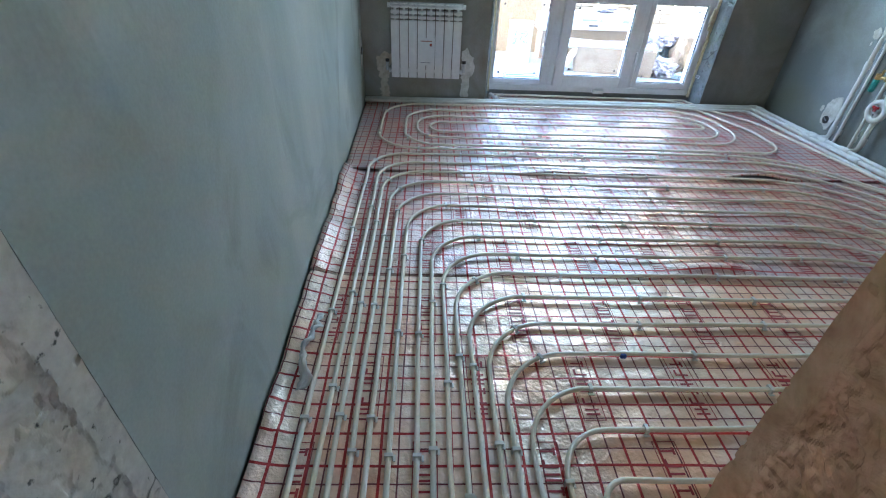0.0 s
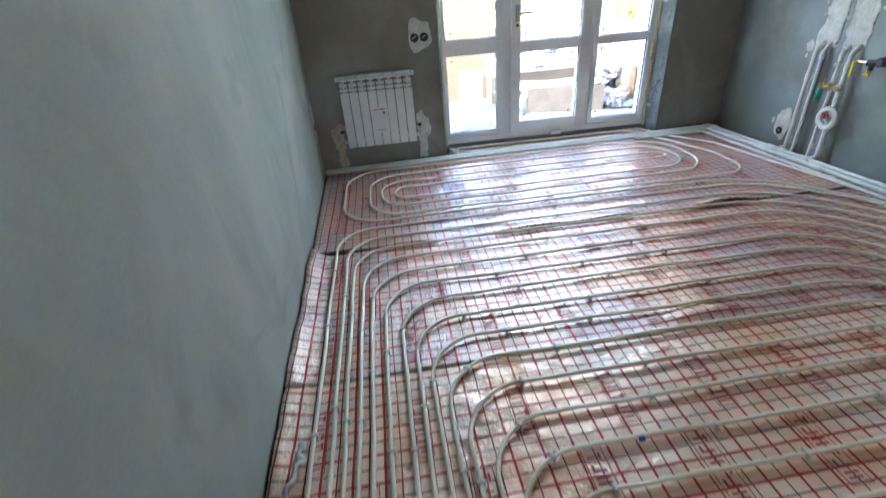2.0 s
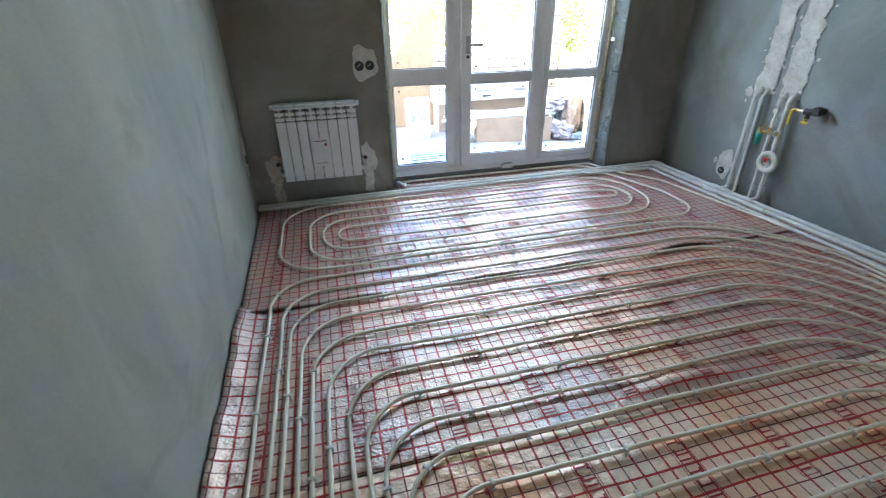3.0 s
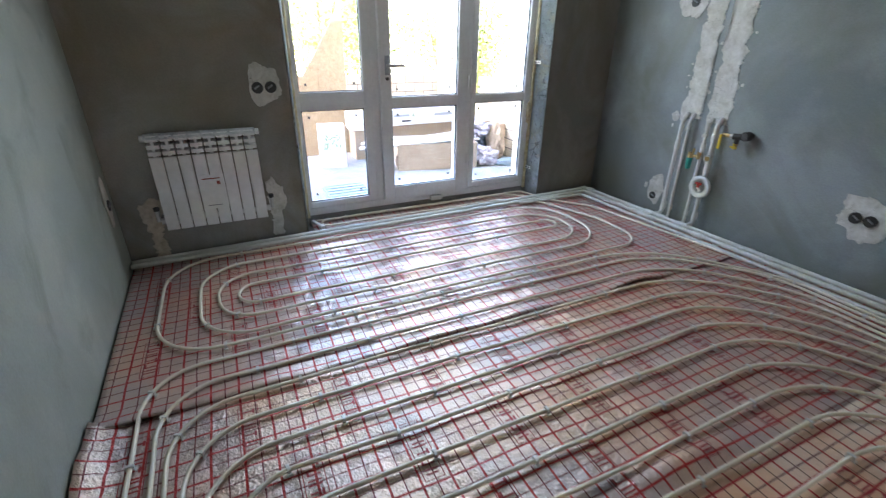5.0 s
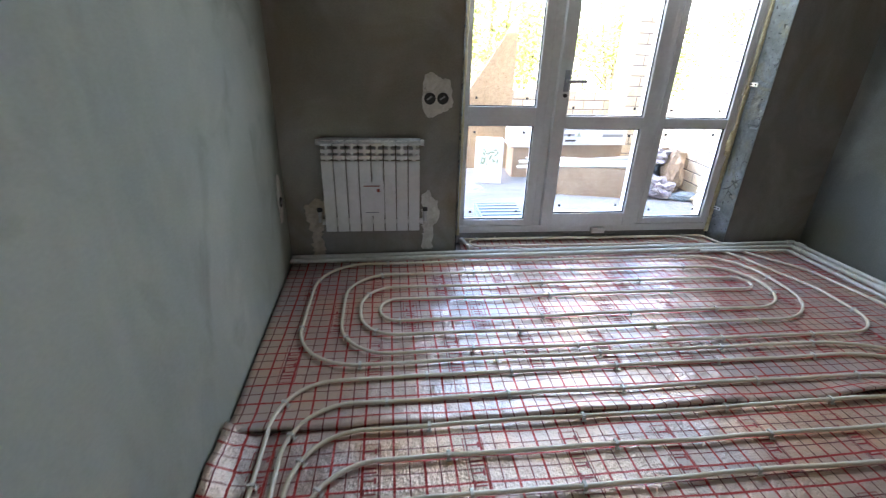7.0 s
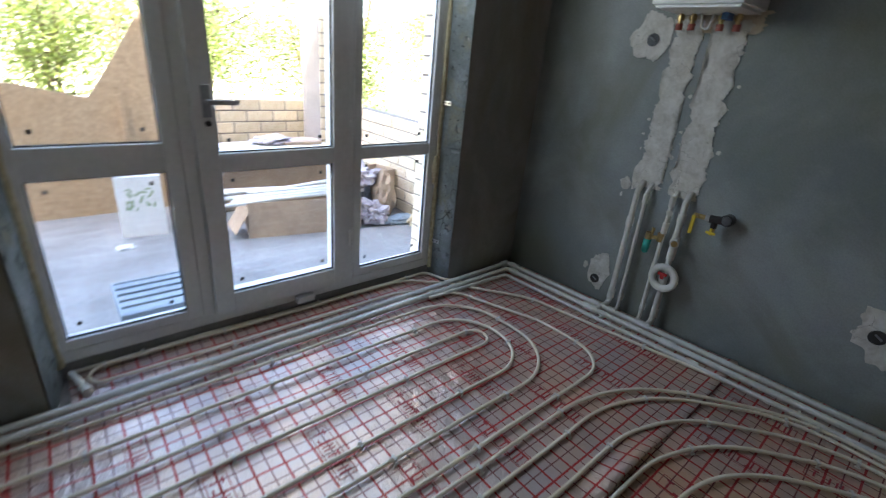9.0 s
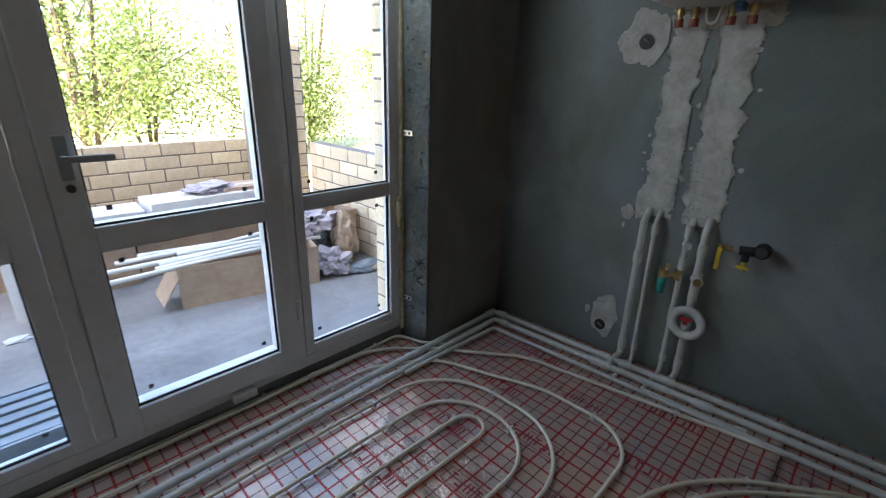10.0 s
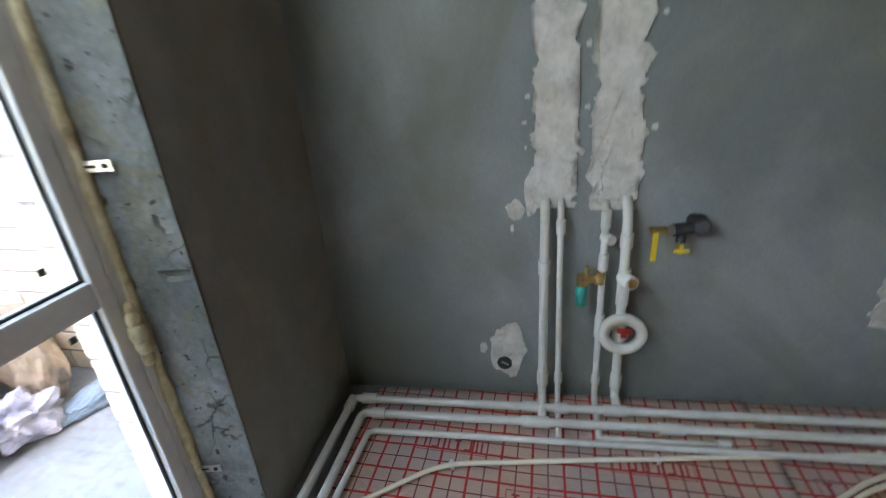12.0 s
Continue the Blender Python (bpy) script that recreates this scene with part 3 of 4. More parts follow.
spiral = [(3.33, 0.49, 0), (3.3, 2.4, 0), (3.063, 3.758, 0), (2.763, 4.138, 0), (2.51, 4.36, 0), (0.88, 4.36, 0), (0.863, 4.243, 0), (2.393, 4.238, 0), (2.703, 4.058, 0), (2.903, 3.538, 0),
          (2.903, 3.088, 0), (0.053, 3.088, 0), (0.053, 3.858, 0), (2.593, 3.858, 0), (2.593, 3.348, 0), (0.243, 3.348, 0), (0.243, 3.558, 0), (2.523, 3.558, 0), (2.523, 3.698, 0), (0.143, 3.698, 0),
          (0.143, 3.228, 0), (2.703, 3.228, 0), (2.703, 4.008, 0), (-0.137, 4.008, 0), (-0.137, 3.018, 0), (2.793, 3.018, 0), (3.27, 2.35, 0), (3.29, 0.49, 0)]
heating_pipe(spiral, {0: 0.2, 1: 0.5, 2: 0.4, 3: 0.3, 4: 0.3, 5: 0.06, 6: 0.06, 7: 0.3, 8: 0.3, 9: 0.3, 10: 0.2, 11: 0.26, 12: 0.26, 13: 0.24, 14: 0.24, 15: 0.1, 16: 0.1,
                      17: 0.069, 18: 0.069, 19: 0.2, 20: 0.2, 21: 0.32, 22: 0.32, 23: 0.3, 24: 0.3, 25: 0.8, 26: 0.6}, "ivory plastic heating pipe laid in a long spiral by the window", 77.0, 0.55, 0.023)

# ---- white supply pipes along the walls ----
def supply_pipe(points, r, label, joints=(), z=0.0):
    ob = tagged(tube("supply_pipe", fillet(points, 0.03, 0.01), r, M_PPR, n=12), label, "pipe", "white supply pipes")
    for p, q in joints:
        part("sleeve", rod(bmesh.new(), p, q, r + 0.006), M_PPR, ob)
    return ob


def along_east(off, y0, y1, z):
    return [(east_x(y0) - off, y0, z), (east_x(y1) - off, y1, z)]


a1, a2 = along_east(0.145, 4.17, 0.5, 0.034)
supply_pipe([(-0.33, 4.098, 0.034), (2.6, 4.165, 0.034), (a1[0], 4.178, 0.034), a2], 0.016, "white plastic supply pipe round the room by the wall",
            [((east_x(3.5) - 0.145, 3.5, 0.034), (east_x(3.44) - 0.145, 3.44, 0.034)), ((east_x(3.38) - 0.145, 3.38, 0.034), (east_x(3.33) - 0.145, 3.33, 0.034)),
             ((east_x(3.20) - 0.145, 3.20, 0.034), (east_x(3.12) - 0.145, 3.12, 0.034)), ((a1[0] + 0.004, 4.14, 0.034), (a1[0] + 0.008, 4.08, 0.034)), ((a1[0] - 0.004, 4.178, 0.034), (a1[0] - 0.06, 4.177, 0.034))])
b1, b2 = along_east(0.222, 4.1, 0.5, 0.034)
supply_pipe([(-0.33, 4.043, 0.034), (2.6, 4.1, 0.034), (b1[0], 4.112, 0.034), b2], 0.016, "white plastic supply pipe round the room beside another",
            [((east_x(3.50) - 0.222, 3.50, 0.034), (east_x(3.40) - 0.222, 3.40, 0.034)), ((east_x(3.02) - 0.222, 3.02, 0.034), (east_x(2.94) - 0.222, 2.94, 0.034)), ((b1[0] + 0.004, 4.07, 0.034), (b1[0] + 0.007, 4.02, 0.034))])
c1, c2 = along_east(0.306, 4.04, 0.5, 0.03)
supply_pipe([(2.5, 4.075, 0.03), (c1[0], 4.055, 0.03), c2], 0.0115, "thin white plastic pipe on the foil")
supply_pipe([(0.86, 4.195, 0.03), (0.815, 4.37, 0.03), (0.815, 4.38, 0.0)], 0.0135, "short white plastic pipe stub in the window niche",
            [((0.86, 4.195, 0.03), (0.848, 4.24, 0.03))])
heating_pipe([(0.825, 4.38, 0), (2.71, 4.386, 0), (2.762, 4.235, 0), (2.85, 4.125, 0)], 0.05, "ivory plastic heating pipe along the window threshold", 41.0, 0.6, 0.02)


# ---- risers and fittings on the east wall ----
def riser(y0, y1, r, z1, label, sleeves=(), foot=0.08, foot_z=0.03):
    """A pipe down the wall; foot: how far its lower end runs out over the floor."""
    p = thing("riser_pipe", label, "pipe", "riser pipes")
    tube("pipe", fillet([on_east(y0, foot_z, foot), on_east(y0, foot_z, 0.04 + r), on_east(y1, z1 - 0.03, 0.032 + r), on_east(y1, z1 + 0.02, 0.0)], 0.028, 0.008), r, M_PPR, p, n=12)
    for z, h in sleeves:
        yy = y0 + (y1 - y0) * (z - 0.07) / (z1 - 0.07)
        part("sleeve", rod(bmesh.new(), on_east(yy, z, 0.034 + r), on_east(yy, z + h, 0.034 + r), r + 0.005), M_PPR, p)
    return p


riser(3.427, 3.432, 0.0165, 0.80, "thick white plastic riser pipe", [(0.56, 0.05), (0.07, 0.06)], 0.2, 0.034)
riser(3.366, 3.38, 0.011, 0.80, "thin white plastic riser pipe", [(0.71, 0.05), (0.08, 0.04)], 0.27, 0.013)
r3 = riser(3.225, 3.234, 0.012, 0.79, "white plastic riser pipe with a brass filter", [(0.73, 0.06), (0.575, 0.06), (0.30, 0.09), (0.08, 0.04)], 0.262, 0.013)
supply_pipe([(east_x(3.23) - 0.262, 3.23, 0.013), (east_x(2.8) - 0.262, 2.8, 0.014)], 0.009, "thin white plastic pipe stub on the foil", [((east_x(2.84) - 0.262, 2.84, 0.016), (east_x(2.8) - 0.262, 2.8, 0.016))])
part("outlet", rods((on_east(3.235, 0.695, 0.04), on_east(3.215, 0.70, 0.085), 0.017)), M_PPR, r3, "white plastic side outlet")
filt = part("filter_body", rods((on_east(3.24, 0.52, 0.044), on_east(3.24, 0.57, 0.044), 0.02), (on_east(3.24, 0.54, 0.044), on_east(3.31, 0.53, 0.06), 0.011),
                                (on_east(3.30, 0.52, 0.06), on_east(3.30, 0.56, 0.06), 0.019), (on_east(3.285, 0.55, 0.06), on_east(3.285, 0.59, 0.055), 0.008)), M_BRASS, r3, "dull brass filter body")
cup = bmesh.new()
rod(cup, on_east(3.30, 0.45, 0.06), on_east(3.30, 0.52, 0.06), 0.02, 0.021)
bmesh.ops.create_uvsphere(cup, u_segments=12, v_segments=8, radius=0.02, matrix=Matrix.Translation(on_east(3.30, 0.45, 0.06)))
smooth(part("filter_cup", cup, M_TEAL, filt, "translucent green filter cup"))
r4 = riser(3.15, 3.165, 0.0165, 0.80, "thick white plastic riser pipe with a valve ring", [(0.66, 0.05), (0.44, 0.14), (0.07, 0.06), (0.25, 0.025)], 0.13, 0.034)
part("outlet", rods((on_east(3.163, 0.545, 0.045), on_east(3.14, 0.55, 0.105), 0.024)), M_PPR, r4, "white plastic side outlet")
part("outlet_thread", rods((on_east(3.1405, 0.55, 0.1035), on_east(3.139, 0.5505, 0.1075), 0.017)), M_BRASS, r4, "brass threaded socket in the outlet")
ringbm = bmesh.new()
cR = on_east(3.15, 0.335, 0.085)
segs = 40
prof = [(0.046, 0.012), (0.046, -0.012), (0.078, -0.014), (0.083, -0.006), (0.083, 0.006), (0.078, 0.014)]
vs = [[ringbm.verts.new(cR + Vector((q, 0, 0)) + Vector((0, math.cos(2 * math.pi * i / segs), math.sin(2 * math.pi * i / segs))) * p) for p, q in prof] for i in range(segs)]
for i in range(segs):
    for k in range(len(prof)):
        ringbm.faces.new((vs[i][k], vs[(i + 1) % segs][k], vs[(i + 1) % segs][(k + 1) % len(prof)], vs[i][(k + 1) % len(prof)]))
tape = smooth(tagged(mesh_object("tape_roll", ringbm, M_PPR), "white roll of tape hung on the riser valve", "tape roll"))
valve = part("ball_valve", rods((on_east(3.16, 0.27, 0.05), on_east(3.155, 0.38, 0.05), 0.022), (on_east(3.155, 0.33, 0.05), on_east(3.15, 0.335, 0.10), 0.017)), M_PPR, r4, "white plastic ball valve")
part("valve_handle", box(boxed(cR.x - 0.03, cR.x - 0.018, 3.125, 3.175, 0.355, 0.372, 0.004), cR.x - 0.026, cR.x - 0.02, 3.14, 3.16, 0.335, 0.36), M_RED, valve, "red valve handle")

gas = thing("gas_outlet", "black elbow pipe with brass taps and yellow levers on the wall", "pipe outlet")
part("wall_stub", rods((on_east(2.95, 0.74, 0.0), on_east(2.95, 0.74, 0.055), 0.021)), M_BLACK, gas)
part("elbow", rods((on_east(2.945, 0.742, 0.04), on_east(2.945, 0.742, 0.08), 0.031), (on_east(2.95, 0.735, 0.06), on_east(3.025, 0.728, 0.068), 0.021)), M_BLACK, gas, "thick black elbow")
part("locknut", rod(bmesh.new(), on_east(2.945, 0.742, 0.08), on_east(2.945, 0.742, 0.086), 0.024, n=6), M_DARKGREY, gas, "dark hexagonal nut")
part("nipple", rods((on_east(3.02, 0.729, 0.068), on_east(3.045, 0.728, 0.07), 0.016)), M_STEEL, gas, "steel nipple")
part("tap", rods((on_east(3.04, 0.728, 0.07), on_east(3.10, 0.728, 0.07), 0.013), (on_east(3.082, 0.728, 0.07), on_east(3.082, 0.728, 0.10), 0.008)), M_BRASS, gas, "brass tap")
part("lever", boxed(east_x(3.09) - 0.110, east_x(3.09) - 0.103, 3.078, 3.096, 0.635, 0.735, 0.003), M_YELLOW, gas, "yellow tap lever")
part("drop_pipe", rods((on_east(2.998, 0.73, 0.066), on_east(2.998, 0.685, 0.066), 0.015)), M_BLACK, gas)
part("tap", rods((on_east(2.998, 0.687, 0.066), on_east(2.998, 0.645, 0.066), 0.011)), M_BRASS, gas, "brass tap")
part("lever", box(boxed(east_x(3.0) - 0.090, east_x(3.0) - 0.083, 2.972, 3.02, 0.655, 0.668, 0.003), east_x(3.0) - 0.088, east_x(3.0) - 0.078, 2.992, 3.004, 0.65, 0.685, 0.002), M_YELLOW, gas, "yellow tap lever")


# ---- filler patches ----
def patch(name, label, outline, at, mat, thick=0.005, holes=()):
    """A smear of filler with a ragged outline; at(u, v, off) maps it onto its wall."""
    bm = bmesh.new()
    f = bm.faces.new([bm.verts.new(at(u, v, thick)) for u, v in outline])
    bmesh.ops.triangulate(bm, faces=[f])
    edges = [e for e in bm.edges if e.is_boundary]
    ext = bmesh.ops.extrude_edge_only(bm, edges=edges)
    d = at(0, 1, 0) - at(0, 1, thick)
    for g in ext["geom"]:
        if isinstance(g, bmesh.types.BMVert):
            g.co += d
    ob = tagged(mesh_object(name, bm, mat), label, "filler patch", "filler patches")
    for hu, hv, hr in holes:
        c, c2 = at(hu, hv, thick + 0.004), at(hu, hv, -0.03)
        part("socket_box", rod(bmesh.new(), c2, c, hr, n=20), M_BLACK, ob, "round black socket box")
        part("socket_wire", rods((at(hu - hr * 0.5, hv - hr * 0.2, thick + 0.005), at(hu + hr * 0.3, hv + hr * 0.4, thick + 0.012), 0.005), n=6), M_GREYPRINT, ob, "dark loose wire ends")
    return ob


def strip_outline(u0, u1, v0, v1, seed, slant=0.0, jag=0.025, n=260):
    left, right = [], []
    for i in range(n + 1):
        v = v0 + (v1 - v0) * i / n
        s = slant * i / n
        left.append((u0 + s + jag * (noise3(v * 14, seed) + 0.7 * noise3(v * 45, seed) + 0.6 * noise3(v * 110, seed) + 0.35 * noise3(v * 240, seed)), v))
        right.append((u1 + s + jag * (noise3(v * 14, seed + 7) + 0.7 * noise3(v * 45, seed + 7) + 0.6 * noise3(v * 110, seed + 7) + 0.35 * noise3(v * 240, seed + 7)), v))
    return left + right[::-1]


def blob_outline(u, v, ru, rv, seed, jag=0.35, n=90):
    out = []
    for i in range(n):
        a = 2 * math.pi * i / n
        r = 1 + jag * noise3(math.cos(a) * 1.5, math.sin(a) * 1.5, seed) + 0.35 * jag * noise3(math.cos(a) * 7, math.sin(a) * 7, seed)
        out.append((u + ru * r * math.cos(a), v + rv * r * math.sin(a)))
    return out


E_AT = lambda u, v, o: on_east(u, v, o)
N_AT = lambda u, v, o: on_north(u, v, o)
W_AT = lambda u, v, o: Vector((west_x(u) + 0.003 + o, u, v))
patch("chase_filler", "long ragged strip of white filler over a pipe chase", strip_outline(3.345, 3.475, 0.79, 1.66, 1.3, 0.0), E_AT, M_PATCH)
patch("chase_filler", "wide ragged strip of white filler over a pipe chase", strip_outline(3.137, 3.28, 0.78, 1.66, 5.3, 0.01), E_AT, M_PATCH)
patch("chase_filler", "beige filler smear under the boiler", strip_outline(3.08, 3.48, 1.60, 1.70, 2.6, 0.0), E_AT, M_PATCH_TAN, 0.004)
patch("filler_patch", "small white filler smear beside the pipe chase", blob_outline(3.535, 0.785, 0.03, 0.035, 2.2), E_AT, M_PATCH)
patch("filler_patch", "small white filler smear beside the pipe chase", blob_outline(3.48, 0.84, 0.025, 0.07, 3.2), E_AT, M_PATCH, 0.004)
patch("filler_patch", "white filler round a socket box near the boiler", blob_outline(3.582, 1.57, 0.10, 0.125, 4.1), E_AT, M_PATCH, holes=[(3.579, 1.56, 0.032)])
patch("filler_patch", "white filler round a socket box near the floor", blob_outline(3.562, 0.19, 0.065, 0.13, 9.4), E_AT, M_PATCH, holes=[(3.578, 0.13, 0.03)])
patch("filler_patch", "white filler spots on the wall", blob_outline(3.66, 0.2, 0.015, 0.025, 1.4), E_AT, M_PATCH, 0.003)
patch("filler_patch", "white filler round a double socket box", blob_outline(2.205, 0.415, 0.14, 0.125, 6.6, 0.5), E_AT, M_PATCH, holes=[(2.25, 0.398, 0.034), (2.18, 0.398, 0.034)])
patch("filler_patch", "white filler round a double socket box", blob_outline(0.595, 1.045, 0.10, 0.125, 7.7, 0.4), N_AT, M_PATCH, holes=[(0.553, 1.024, 0.034), (0.63, 1.025, 0.034)])
patch("filler_patch", "beige filler smear beside the radiator foot", blob_outline(-0.165, 0.335, 0.075, 0.075, 3.3, 0.6), N_AT, M_PATCH_TAN)
patch("filler_patch", "narrow beige filler smear running down to the floor", strip_outline(-0.19, -0.13, 0.03, 0.32, 4.3, 0.0, 0.025), N_AT, M_PATCH_TAN, 0.004)
patch("filler_patch", "pale filler smear beside the radiator foot", blob_outline(0.56, 0.32, 0.06, 0.105, 8.3, 0.6), N_AT, M_PATCH)
patch("filler_patch", "narrow pale filler smear running down to the floor", strip_outline(0.53, 0.575, 0.05, 0.27, 6.3, -0.01, 0.025), N_AT, M_PATCH, 0.004)
patch("filler_patch", "white filler round a socket box in the corner", blob_outline(3.99, 0.47, 0.06, 0.13, 5.9), W_AT, M_PATCH, holes=[(3.99, 0.45, 0.03)])

spot_rng = random.Random(17)
for u, v in ((3.315, 1.30), (3.31, 1.12), (3.32, 0.98), (3.505, 1.08), (3.50, 1.0), (3.495, 1.16), (3.11, 1.37), (3.105, 1.05), (3.545, 0.715), (3.63, 0.24)):
    patch("filler_spot", "small splash of white filler on the wall", blob_outline(u, v, spot_rng.uniform(0.004, 0.011), spot_rng.uniform(0.005, 0.013), v * 7, 0.6, 24), E_AT, M_PATCH, 0.003)

M_CAP = material("dull_red_cap", (0.36, 0.09, 0.06), (0.28, 0.07, 0.05), 0.5)


# ---- radiator ----
def radiator():
    t = thing("radiator", "white eight-section radiator with clear film on its top", "radiator", at=(0, 0, 0))
    x0, n, w, z0, z1, yb = -0.092, 8, 0.073, 0.235, 0.805, 4.145
    for i in range(n):
        bm = bmesh.new()
        a = x0 + i * w
        box(bm, a + 0.003, a + w - 0.003, yb - 0.105, yb - 0.093, z0, z1 - 0.125, 0.004)
        box(bm, a + 0.028, a + w - 0.028, yb - 0.093, yb - 0.02, z0 + 0.03, z1 - 0.03, 0.002)
        box(bm, a + 0.004, a + w - 0.004, yb - 0.100, yb - 0.012, z0 + 0.02, z0 + 0.06, 0.006)
        for q in range(2):
            zz = z1 - 0.117 + q * 0.035
            box(bm, a + 0.004, a + w - 0.004, yb - 0.102 + 0.006 * q, yb - 0.02, zz, zz + 0.024, 0.005)
        box(bm, a + 0.002, a + w - 0.002, yb - 0.094, yb - 0.012, z1 - 0.042, z1 - 0.006, 0.012)
        part("section", bm, M_ENAMEL, t)
    for zt in (z1 - 0.026, z0 + 0.045):
        part("header_tube", rods(((x0 - 0.022, yb - 0.05, zt), (x0 + n * w + 0.022, yb - 0.05, zt), 0.013)), M_ENAMEL, t)
        for e, s in ((x0 - 0.024, 1), (x0 + n * w + 0.024, -1)):
            part("end_plug", rods(((e, yb - 0.05, zt), (e + 0.02 * s, yb - 0.05, zt), 0.019)), M_ENAMEL, t)
    for xv in (x0 - 0.036, x0 + n * w + 0.036):
        v = part("valve", rods(((xv, yb - 0.05, z0 + 0.045), (xv, yb - 0.05, z0 + 0.115), 0.012), ((xv, yb - 0.05, z0 + 0.10), (xv, yb + 0.03, z0 + 0.10), 0.011)), M_STEEL, t, "steel angle valve")
        part("valve_cap", rods(((xv, yb - 0.05, z0 + 0.115), (xv, yb - 0.05, z0 + 0.135), 0.016)), M_BLACK, v, "black valve cap")
    part("film_wrap", surface_film(x0, x0 + n * w, yb, z1), M_FILM, t, "strip of crumpled clear film on the top")
    part("sticker", boxed(x0 + 0.225, x0 + 0.365, yb - 0.1075, yb - 0.1062, z0 + 0.105, z0 + 0.32), M_ENAMEL, t, "white paper label over two sections")
    part("sticker_print", boxed(x0 + 0.245, x0 + 0.34, yb - 0.1092, yb - 0.108, z0 + 0.292, z0 + 0.298), M_CAP, t, "thin red line printed on the label")
    part("sticker_print", boxed(x0 + 0.322, x0 + 0.34, yb - 0.1092, yb - 0.108, z0 + 0.257, z0 + 0.277), M_CAP, t, "small dark red printed mark")
    part("sticker_print", boxed(x0 + 0.25, x0 + 0.33, yb - 0.1092, yb - 0.108, z0 + 0.125, z0 + 0.13), M_GREYPRINT, t, "grey line of unreadable print")
    return t


def surface_film(xa, xb, yb, z1):
    bm = bmesh.new()
    n = 90
    rows = []
    for j in range(7):
        a = j / 6
        row = []
        for i in range(n + 1):
            x = xa + (xb - xa) * i / n
            ang = a * math.pi * 0.6
            y, z = yb - 0.052 - 0.046 * math.cos(ang), z1 - 0.028 + 0.027 * math.sin(ang)
            k = 0.0018 * noise3(x * 60, a * 4) + 0.0012 * noise3(x * 150, a * 9, 4)
            row.append(bm.verts.new((x, y - k - 0.002, z + k + 0.002)))
        rows.append(row)
    for j in range(6):
        for i in range(n):
            bm.faces.new((rows[j][i], rows[j][i + 1], rows[j + 1][i + 1], rows[j + 1][i]))
    return bm


radiator()


# ---- boiler ----
def boiler():
    t = thing("wall_boiler", "white wall-hung boiler with brass connectors below", "boiler")
    y0, y1, z0 = 3.09, 3.49, 1.69
    x = east_x(3.3)
    part("body", boxed(x - 0.3, x - 0.005, y0, y1, z0, z0 + 0.7, 0.012), M_ENAMEL, t)
    part("bottom_plate", boxed(x - 0.285, x - 0.02, y0 + 0.015, y1 - 0.015, z0 - 0.012, z0 + 0.002, 0.003), M_ENAMEL, t, "white underside plate")
    for y in (3.44, 3.382, 3.252, 3.18):
        c = part("connector", rods((on_east(y, z0, 0.06), on_east(y, z0 - 0.06, 0.06), 0.011), (on_east(y, z0 - 0.02, 0.06), on_east(y, z0 - 0.042, 0.06), 0.017)), M_BRASS, t, "brass connector")
        part("cap", rods((on_east(y, z0 - 0.055, 0.06), on_east(y, z0 - 0.085, 0.057), 0.017)), M_CAP, c, "dull red protective cap")
    tube("cable", fillet([on_east(3.345, z0, 0.07), on_east(3.34, z0 - 0.07, 0.05), on_east(3.305, z0 - 0.08, 0.05), on_east(3.285, z0, 0.07)], 0.03, 0.01), 0.006, M_PPR, t, "pale loop of cable")
    part("connector_block", boxed(x - 0.12, x - 0.05, 3.205, 3.235, z0 - 0.04, z0, 0.004), material("blue_plastic", (0.05, 0.15, 0.35), None, 0.5), t, "blue plastic plug")


boiler()


